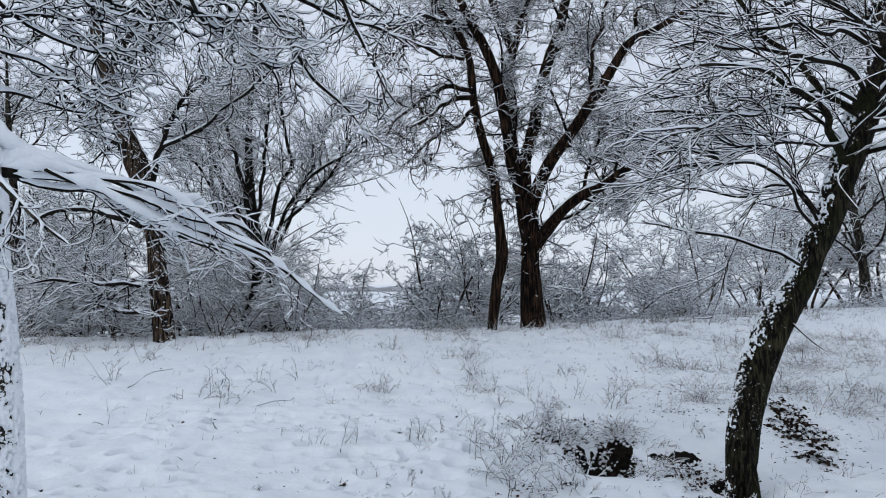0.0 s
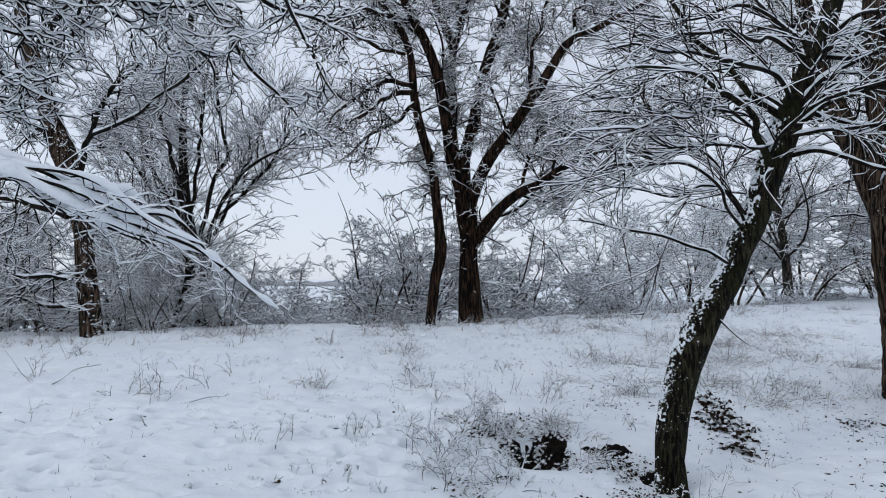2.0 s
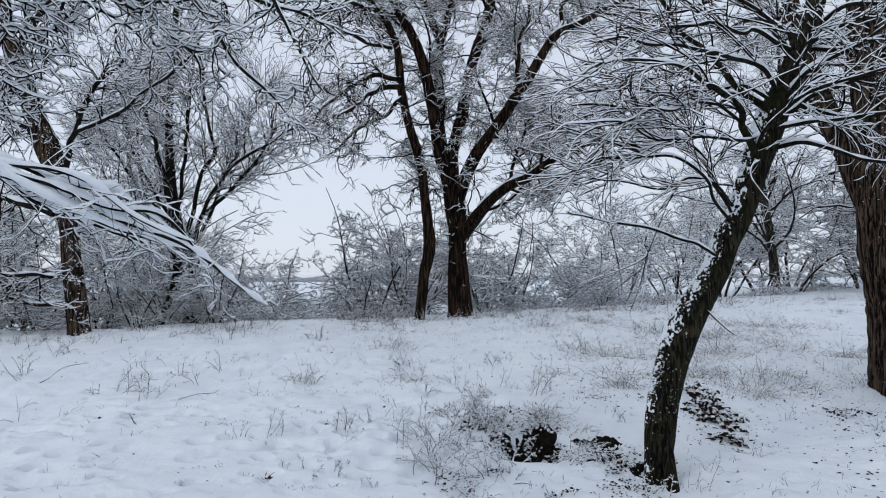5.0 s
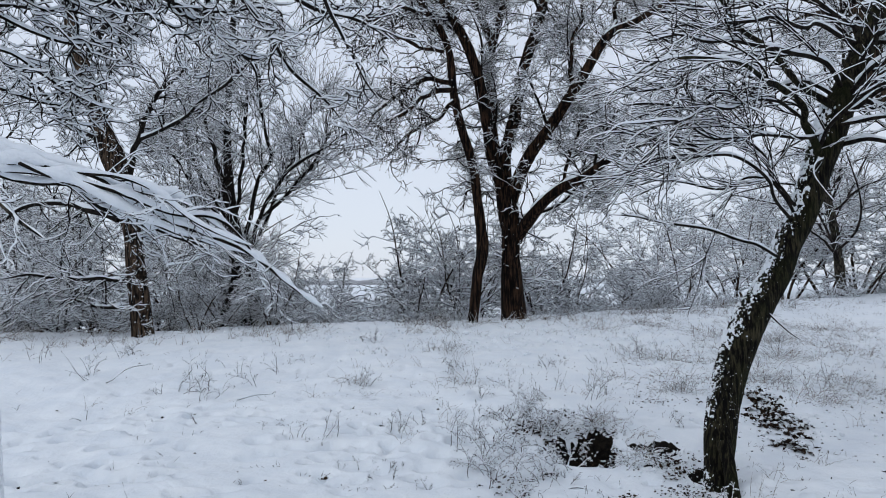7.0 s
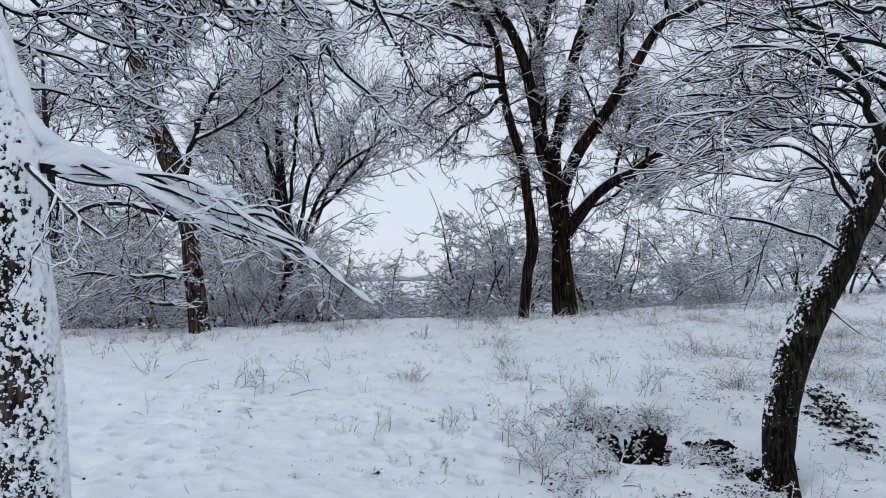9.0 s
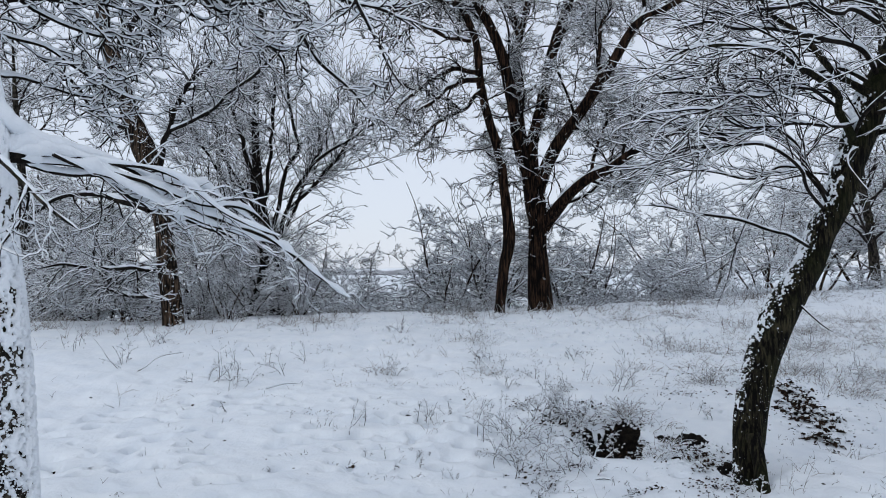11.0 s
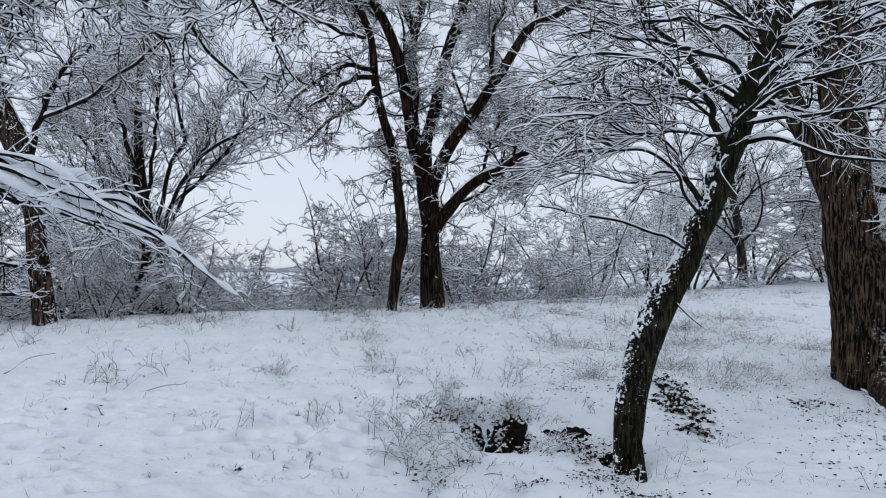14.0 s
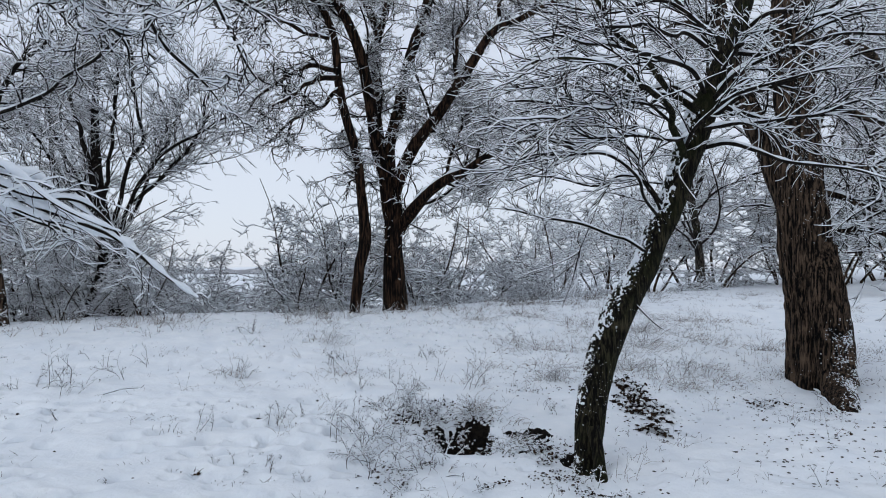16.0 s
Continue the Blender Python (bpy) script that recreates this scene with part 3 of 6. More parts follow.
def leaning_tree():
    t = Tree("leaning_tree", "leaning mossy tree with snow plastered along its upper side", "tree", (2.36, 6.00, -0.01))
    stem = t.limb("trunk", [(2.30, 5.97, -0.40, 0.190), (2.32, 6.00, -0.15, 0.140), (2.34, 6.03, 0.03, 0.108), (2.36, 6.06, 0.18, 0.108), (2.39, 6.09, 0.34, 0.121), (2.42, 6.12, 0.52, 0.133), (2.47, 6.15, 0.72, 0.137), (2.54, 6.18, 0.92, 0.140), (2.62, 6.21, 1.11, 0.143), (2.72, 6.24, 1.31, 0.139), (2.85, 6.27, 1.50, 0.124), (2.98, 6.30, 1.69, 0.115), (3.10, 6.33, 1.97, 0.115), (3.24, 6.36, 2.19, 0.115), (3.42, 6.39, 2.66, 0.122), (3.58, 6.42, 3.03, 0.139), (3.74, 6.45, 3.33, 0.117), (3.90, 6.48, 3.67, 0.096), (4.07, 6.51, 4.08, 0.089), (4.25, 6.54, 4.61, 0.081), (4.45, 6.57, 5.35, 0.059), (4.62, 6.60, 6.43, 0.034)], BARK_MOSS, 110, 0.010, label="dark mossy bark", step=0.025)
    t.plaster(*stem, (-0.97, -0.05, 0.25), -3.3, 2.3, 0.017, 0.012, 180, 0.007, -0.1, 3.1, (0.9, 1.25, 1.15))
    t.speckle(*stem, 3600, (-0.97, -0.1, 0.25), 11.0, (0.003, 0.008), -0.1, 2.9)
    t.speckle(*stem, 500, (-0.3, -1.0, 0.2), 1.0, (0.002, 0.0045), -0.1, 2.6)
    t.limb("root", [(2.35, 5.95, 0.37, 0.053), (2.36, 5.90, 0.20, 0.052), (2.36, 5.85, 0.07, 0.050), (2.37, 5.78, -0.06, 0.050), (2.39, 5.66, -0.22, 0.050)], BARK_MOSS, 16, 0.006, keep=False)
    t.limb("limb", [(3.32, 6.20, 2.70, 0.034), (3.18, 6.03, 2.90, 0.030), (2.97, 5.85, 3.04, 0.026), (2.72, 5.67, 3.18, 0.022), (2.45, 5.50, 3.22, 0.016), (2.09, 5.33, 3.22, 0.013), (1.75, 5.15, 3.16, 0.010), (1.44, 4.97, 3.03, 0.007), (1.26, 4.80, 2.94, 0.005)], BARK_MOSS, 12, 0.004, 0.016, jitter=0.03)
    t.limb("limb", [(3.52, 6.30, 3.12, 0.036), (3.39, 6.40, 3.27, 0.031), (3.20, 6.50, 3.47, 0.027), (3.07, 6.60, 3.71, 0.025), (2.92, 6.70, 3.95, 0.022), (2.74, 6.80, 4.25, 0.020), (2.52, 6.90, 4.66, 0.022), (2.25, 7.00, 5.21, 0.010)], BARK_MOSS, 12, 0.004, 0.014, jitter=0.03)
    t.limb("limb", [(2.91, 6.10, 1.82, 0.013), (2.73, 5.95, 1.87, 0.012), (2.42, 5.80, 1.96, 0.011), (2.06, 5.65, 2.04, 0.010), (1.68, 5.50, 2.08, 0.007), (1.42, 5.35, 2.08, 0.005), (1.30, 5.20, 2.08, 0.003)], BRANCH, 9, 0.0, 0.009, jitter=0.015)
    t.limb("limb", [(3.06, 6.20, 2.15, 0.014), (2.89, 6.09, 2.26, 0.013), (2.71, 5.97, 2.41, 0.013), (2.46, 5.86, 2.57, 0.012), (2.15, 5.74, 2.61, 0.010), (1.81, 5.63, 2.57, 0.010), (1.51, 5.51, 2.47, 0.007), (1.36, 5.40, 2.39, 0.004)], BRANCH, 9, 0.0, 0.014, jitter=0.03)
    t.limb("limb", [(3.09, 6.20, 2.20, 0.014), (2.98, 6.40, 2.61, 0.014), (2.83, 6.60, 2.94, 0.013), (2.61, 6.80, 3.17, 0.012), (2.32, 7.00, 3.29, 0.013), (2.00, 7.20, 3.37, 0.009), (1.88, 7.40, 3.50, 0.006)], BRANCH, 9, 0.0, 0.014, jitter=0.03)
    t.limb("limb", [(3.65, 6.40, 3.30, 0.021), (3.32, 6.17, 3.47, 0.020), (2.92, 5.93, 3.49, 0.018), (2.50, 5.70, 3.44, 0.014), (2.07, 5.47, 3.41, 0.011), (1.70, 5.23, 3.31, 0.008), (1.38, 5.00, 3.16, 0.005)], BRANCH, 9, 0.0, 0.015, jitter=0.03)
    t.limb("limb", [(3.62, 6.40, 2.80, 0.021), (3.74, 6.17, 2.79, 0.020), (3.87, 5.93, 2.69, 0.017), (3.98, 5.70, 2.57, 0.014), (4.12, 5.47, 2.50, 0.011), (4.29, 5.23, 2.44, 0.008), (4.49, 5.00, 2.35, 0.005)], BRANCH, 9, 0.0, 0.013, keep=False)
    t.limb("limb", [(4.10, 6.60, 3.77, 0.022), (4.19, 6.32, 3.70, 0.020), (4.40, 6.04, 3.74, 0.018), (4.64, 5.76, 3.72, 0.014), (4.84, 5.48, 3.65, 0.010), (5.01, 5.20, 3.48, 0.006)], BRANCH, 9, 0.0, 0.013, keep=False)
    t.limb("limb", [(3.26, 6.20, 2.48, 0.009), (3.19, 5.90, 2.58, 0.010), (2.96, 5.60, 2.44, 0.009), (2.88, 5.30, 2.29, 0.009), (2.80, 5.00, 2.15, 0.006)], BARK_MOSS, 8, 0.0, 0.008, keep=False)
    for points in (
            [(3.41, 6.30, 2.82, 0.014), (3.04, 6.02, 2.99, 0.013), (2.64, 5.73, 2.99, 0.011), (2.18, 5.45, 2.90, 0.010), (1.75, 5.17, 2.75, 0.008), (1.36, 4.88, 2.67, 0.005), (1.18, 4.60, 2.54, 0.004)],
            [(3.47, 6.30, 2.93, 0.015), (3.16, 6.08, 2.84, 0.013), (2.74, 5.87, 2.74, 0.012), (2.29, 5.65, 2.73, 0.010), (1.88, 5.43, 2.75, 0.007), (1.52, 5.22, 2.64, 0.006), (1.32, 5.00, 2.46, 0.004)],
            [(3.63, 6.40, 3.20, 0.018), (3.41, 6.53, 3.43, 0.017), (3.12, 6.67, 3.39, 0.015), (2.77, 6.80, 3.40, 0.014), (2.40, 6.93, 3.49, 0.011), (1.97, 7.07, 3.47, 0.008), (1.86, 7.20, 3.67, 0.006)],
            [(3.87, 6.50, 3.72, 0.022), (3.43, 6.28, 3.75, 0.018), (2.94, 6.06, 3.72, 0.015), (2.44, 5.84, 3.67, 0.012), (2.00, 5.62, 3.57, 0.009), (1.59, 5.40, 3.41, 0.006)],
            [(3.93, 6.50, 3.82, 0.022), (3.66, 6.68, 4.15, 0.019), (3.34, 6.86, 4.32, 0.017), (3.00, 7.04, 4.28, 0.014), (2.63, 7.22, 4.32, 0.011), (2.24, 7.40, 4.42, 0.008)],
            [(3.11, 6.20, 2.25, 0.014), (3.01, 6.28, 2.45, 0.012), (2.81, 6.36, 2.51, 0.011), (2.56, 6.44, 2.44, 0.010), (2.29, 6.52, 2.50, 0.008), (2.02, 6.60, 2.47, 0.005)],
            [(3.89, 6.50, 3.22, 0.022), (4.01, 6.32, 3.13, 0.018), (4.23, 6.14, 3.02, 0.014), (4.44, 5.96, 3.05, 0.011), (4.70, 5.78, 3.09, 0.008), (4.94, 5.60, 3.21, 0.005)],
                        [(4.13, 6.60, 3.97, 0.022), (4.34, 6.45, 4.10, 0.020), (4.65, 6.30, 4.12, 0.016), (5.02, 6.15, 4.25, 0.012), (5.37, 6.00, 4.28, 0.006)]):
        t.limb("limb", points, BRANCH, 8, 0.0, 0.014, jitter=0.035)
    t.limb("limb", [(3.91, 6.60, 3.71, 0.031), (3.81, 6.95, 4.20, 0.027), (3.67, 7.30, 4.73, 0.022), (3.45, 7.65, 5.30, 0.016), (3.13, 8.00, 5.97, 0.008)], BRANCH, 9, 0.0, 0.015, jitter=0.03)
    t.limb("limb", [(4.12, 6.70, 4.57, 0.032), (4.70, 7.13, 5.16, 0.027), (5.36, 7.57, 5.98, 0.021), (6.08, 8.00, 7.19, 0.009)], BRANCH, 9, 0.0, 0.015, jitter=0.03)
    t.limb("limb", [(2.78, 6.20, 1.43, 0.011), (2.88, 6.07, 1.28, 0.008), (2.92, 5.93, 1.20, 0.006), (2.96, 5.80, 1.15, 0.004)], BRANCH, 7, 0.0, 0.004, keep=False)
    low = t.all_limbs(3, 4)
    main = tuple(np.delete(a, 2, 0) for a in t.all_limbs(1))
    t.shoots(t.shoots(low, 9, (0.2, 0.6), 0.6, 6, 0.16, 0.02, (20, 60), 0.1, 0.95, flat=0.4, cap=0.005, least=0.004, snow=0.009), 2, (0.1, 0.25), 0.8, 4, 0.2, 0.0, (25, 60), 0.2, 1.0, cap=0.004, least=0.003, snow=0.007)
    out = (-0.05, 0.0, -0.012)
    b1 = t.shoots(main, 7, (0.7, 1.4), 0.5, 12, 0.07, 0.0, (10, 38), 0.05, 0.75, flat=0.7, cap=0.009, least=0.006, sides=5, snow=0.009, fine=False, taper=0.65, pull=out, sway=0.8)
    b2 = t.shoots(b1, 6, (0.35, 1.0), 0.65, 10, 0.09, 0.0, (14, 42), 0.05, 0.95, flat=0.5, cap=0.007, least=0.0052, snow=0.0075, taper=0.5, pull=out, sway=0.9)
    t.shoots(b2, 2, (0.14, 0.42), 0.8, 6, 0.13, 0.0, (18, 48), 0.15, 1.0, flat=0.3, cap=0.0055, least=0.004, snow=0.0065, sway=0.8)
    first = len(t.paths)
    for points in ([(3.62, 6.30, 3.05, 0.022), (3.80, 5.95, 3.20, 0.018), (4.15, 5.65, 3.34, 0.014), (4.55, 5.40, 3.46, 0.009), (4.90, 5.20, 3.50, 0.005)],
                   [(3.70, 6.35, 3.25, 0.020), (3.72, 5.95, 3.42, 0.017), (3.95, 5.60, 3.55, 0.013), (4.30, 5.30, 3.72, 0.009), (4.60, 5.10, 3.78, 0.005)],
                   [(3.55, 6.30, 2.95, 0.018), (3.75, 6.00, 2.98, 0.015), (4.10, 5.70, 2.98, 0.012), (4.50, 5.50, 3.06, 0.008), (4.80, 5.40, 3.05, 0.004)],
                   [(3.35, 6.25, 2.75, 0.018), (3.30, 5.80, 2.95, 0.015), (3.55, 5.50, 3.12, 0.012), (3.90, 5.30, 3.22, 0.009), (4.20, 5.15, 3.25, 0.005)],
                   [(3.80, 6.40, 3.50, 0.020), (3.70, 6.00, 3.60, 0.016), (3.50, 5.70, 3.66, 0.012), (3.20, 5.40, 3.66, 0.008)],
                   [(3.95, 6.50, 3.75, 0.020), (4.05, 6.10, 3.80, 0.016), (4.40, 5.80, 3.92, 0.012), (4.80, 5.60, 3.96, 0.008)]):
        t.limb("limb", points, BRANCH, 8, 0.0, 0.015, jitter=0.03)
    b1 = t.shoots(t.all_limbs(first), 8, (0.35, 0.85), 0.5, 9, 0.10, 0.0, (20, 55), 0.1, 0.9, flat=0.6, cap=0.008, least=0.005, sides=5, snow=0.012, fine=False, taper=0.5, sway=0.8)
    b2 = t.shoots(b1, 5, (0.15, 0.45), 0.7, 6, 0.13, 0.0, (20, 55), 0.1, 1.0, flat=0.4, cap=0.006, least=0.004, snow=0.011, sway=0.7)
    t.shoots(b2, 1, (0.08, 0.25), 0.8, 4, 0.15, 0.0, (20, 55), 0.2, 0.9, cap=0.005, least=0.0038, snow=0.008)
    t.finish()


def furrowed_tree():
    t = Tree("tree", "thick tree with deeply furrowed brown bark on the slope", "tree", (6.53, 8.70, 0.20))
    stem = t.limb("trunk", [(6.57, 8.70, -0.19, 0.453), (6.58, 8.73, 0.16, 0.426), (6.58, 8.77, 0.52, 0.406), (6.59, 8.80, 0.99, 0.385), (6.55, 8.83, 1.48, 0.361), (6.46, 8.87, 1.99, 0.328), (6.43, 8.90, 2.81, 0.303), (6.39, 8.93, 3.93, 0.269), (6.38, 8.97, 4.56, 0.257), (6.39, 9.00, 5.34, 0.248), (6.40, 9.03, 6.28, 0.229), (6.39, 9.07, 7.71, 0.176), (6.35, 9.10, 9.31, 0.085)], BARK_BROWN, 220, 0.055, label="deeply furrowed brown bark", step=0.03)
    t.speckle(*stem, 4200, (0.95, -0.25, 0.0), 5.0, (0.005, 0.012), 0.0, 5.5)
    t.speckle(*stem, 2600, (0.6, -0.9, 0.0), 2.0, (0.003, 0.008), 0.0, 5.5)
    foot = t.limb("root", [(6.54, 8.75, 1.98, 0.230), (6.57, 8.62, 1.40, 0.245), (6.56, 8.50, 0.83, 0.253), (6.54, 8.38, 0.46, 0.237), (6.37, 8.10, 0.19, 0.192), (6.03, 7.60, 0.06, 0.140), (5.80, 7.22, -0.16, 0.075)], BARK_BROWN, 140, 0.04, keep=False, step=0.03)
    t.speckle(*foot, 2400, (0.7, -0.6, 0.3), 3.0, (0.005, 0.013), 0.0, 1.1)
    for points in (
            [(6.61, 8.90, 2.14, 0.047), (6.93, 8.78, 2.21, 0.039), (7.25, 8.65, 2.20, 0.032), (7.64, 8.53, 2.06, 0.025), (8.19, 8.40, 1.77, 0.012)],
            [(6.62, 8.90, 2.74, 0.047), (6.94, 8.68, 2.65, 0.039), (7.25, 8.45, 2.45, 0.031), (7.54, 8.22, 2.40, 0.024), (7.97, 8.00, 2.25, 0.012)],
            [(6.71, 9.00, 3.82, 0.061), (7.14, 9.00, 3.92, 0.051), (7.66, 9.00, 3.75, 0.040), (8.18, 9.00, 3.41, 0.030), (8.90, 9.00, 3.12, 0.013)],
            [(6.58, 9.00, 3.97, 0.062), (6.39, 9.38, 4.68, 0.054), (6.11, 9.75, 5.10, 0.045), (5.61, 10.12, 5.36, 0.036), (5.08, 10.50, 5.27, 0.016)]):
        t.limb("limb", points, BARK_BROWN, 10, 0.0, 0.02)
    t.limb("limb", [(6.38, 8.90, 2.44, 0.202), (6.27, 9.06, 2.82, 0.179), (6.17, 9.21, 3.30, 0.162), (6.07, 9.37, 3.79, 0.151), (5.98, 9.53, 4.30, 0.147), (5.91, 9.69, 4.90, 0.128), (5.81, 9.84, 5.60, 0.107), (5.65, 10.00, 6.66, 0.063)], BARK_BROWN, 16, 0.02, 0.02)
    t.limb("limb", [(6.54, 8.90, 3.26, 0.074), (6.79, 8.68, 3.13, 0.059), (7.02, 8.45, 3.06, 0.044), (7.39, 8.22, 2.97, 0.030), (7.82, 8.00, 2.74, 0.014)], BARK_BROWN, 10, 0.0, 0.025)
    t.limb("limb", [(6.52, 8.90, 4.40, 0.081), (7.21, 9.18, 4.98, 0.069), (7.97, 9.45, 4.79, 0.057), (8.46, 9.72, 4.64, 0.051), (9.40, 10.00, 4.15, 0.029)], BARK_BROWN, 10, 0.0, 0.025)
    t.limb("limb", [(6.40, 8.90, 5.07, 0.082), (7.03, 9.27, 5.80, 0.071), (7.96, 9.63, 6.52, 0.051), (9.06, 10.00, 6.95, 0.022)], BARK_BROWN, 10, 0.0, 0.025)
    main = t.all_limbs(1)
    b1 = t.shoots(main, 18, (0.7, 1.8), 0.4, 9, 0.15, 0.0, (30, 75), 0.2, 1.0, flat=0.4, cap=0.016, least=0.007, sides=5, snow=0.018, fine=False, taper=0.3)
    b2 = t.shoots(b1, 7, (0.3, 0.9), 0.6, 5, 0.2, -0.01, (25, 65), 0.1, 1.0, flat=0.3, cap=0.009, least=0.005, sides=4, snow=0.014)
    t.shoots(b2, 4, (0.15, 0.4), 0.8, 3, 0.25, 0.0, (25, 70), 0.1, 1.0, cap=0.006, least=0.004, sides=3, snow=0.010)
    t.finish()


def left_tree():
    t = Tree("tree", "old tree with a split peeling trunk and snow in its cracks", "tree", (-4.90, 13.30, 0.72))
    stem = t.limb("trunk", [(-4.86, 13.30, 0.55, 0.233), (-4.90, 13.30, 0.80, 0.195), (-4.96, 13.30, 1.39, 0.177), (-5.03, 13.30, 1.99, 0.168), (-5.09, 13.30, 2.54, 0.149), (-5.22, 13.30, 3.09, 0.168), (-5.37, 13.30, 3.70, 0.205), (-5.60, 13.30, 4.26, 0.186), (-5.77, 13.30, 4.76, 0.148), (-5.93, 13.30, 5.33, 0.130), (-6.10, 13.30, 5.74, 0.129), (-6.22, 13.30, 6.26, 0.111), (-6.31, 13.30, 6.88, 0.092), (-6.39, 13.30, 7.92, 0.056)], BARK_BROWN, 28, 0.03, 0.012, label="dark split bark")
    t.speckle(*stem, 900, (0.8, -0.5, 0.3), 4.0, (0.007, 0.02), 0.0, 6.0)
    t.limb("limb", [(-5.16, 13.30, 3.49, 0.050), (-5.08, 13.25, 3.84, 0.046), (-4.96, 13.20, 4.24, 0.042), (-4.73, 13.15, 4.73, 0.038), (-4.60, 13.10, 4.97, 0.033), (-4.36, 13.05, 5.16, 0.033), (-4.00, 13.00, 5.55, 0.019)], BRANCH, 10, 0.005, 0.015)
    t.limb("limb", [(-4.98, 13.20, 4.16, 0.032), (-4.41, 12.96, 4.34, 0.029), (-4.00, 12.72, 4.53, 0.026), (-3.59, 12.48, 4.71, 0.022), (-3.11, 12.24, 5.03, 0.027), (-2.60, 12.00, 5.34, 0.018)], BRANCH, 10, 0.0, 0.02)
    t.limb("limb", [(-5.48, 13.20, 3.88, 0.055), (-5.77, 13.15, 4.23, 0.050), (-6.20, 13.10, 4.47, 0.040), (-6.48, 13.05, 4.86, 0.031), (-6.86, 13.00, 5.24, 0.022)], BRANCH, 10, 0.0, 0.02)
    t.limb("limb", [(-5.06, 13.20, 1.71, 0.037), (-5.55, 13.02, 1.74, 0.031), (-6.10, 12.85, 1.78, 0.026), (-6.59, 12.68, 1.83, 0.021), (-6.97, 12.50, 1.73, 0.016)], BRANCH, 8, 0.0, 0.015)
    t.limb("limb", [(-5.02, 13.20, 1.28, 0.037), (-5.45, 13.15, 1.27, 0.032), (-5.82, 13.10, 1.35, 0.027), (-6.29, 13.05, 1.54, 0.018), (-6.75, 13.00, 1.40, 0.013)], BRANCH, 8, 0.0, 0.015)
    t.limb("limb", [(-6.02, 13.30, 5.53, 0.065), (-5.78, 13.53, 6.23, 0.057), (-5.52, 13.77, 6.96, 0.044), (-5.21, 14.00, 7.93, 0.025)], BRANCH, 10, 0.0, 0.02)
    t.limb("limb", [(-5.34, 13.30, 2.79, 0.056), (-6.03, 13.48, 3.01, 0.046), (-6.73, 13.65, 3.13, 0.037), (-7.43, 13.82, 2.94, 0.028), (-8.04, 14.00, 2.64, 0.018)], BRANCH, 10, 0.0, 0.02)
    main = t.all_limbs(1)
    b1 = t.shoots(main, 18, (0.6, 1.7), 0.5, 9, 0.2, 0.0, (35, 80), 0.15, 1.0, cap=0.016, least=0.007, sides=5, snow=0.015, fine=False, taper=0.3, lee=0.6)
    b2 = t.shoots(b1, 7, (0.3, 0.8), 0.65, 5, 0.25, 0.0, (30, 75), 0.1, 1.0, cap=0.009, least=0.006, sides=4, snow=0.014)
    t.shoots(b2, 4, (0.15, 0.4), 0.8, 3, 0.28, 0.0, (25, 75), 0.1, 1.0, cap=0.007, least=0.005, sides=3, snow=0.011)
    t.finish()


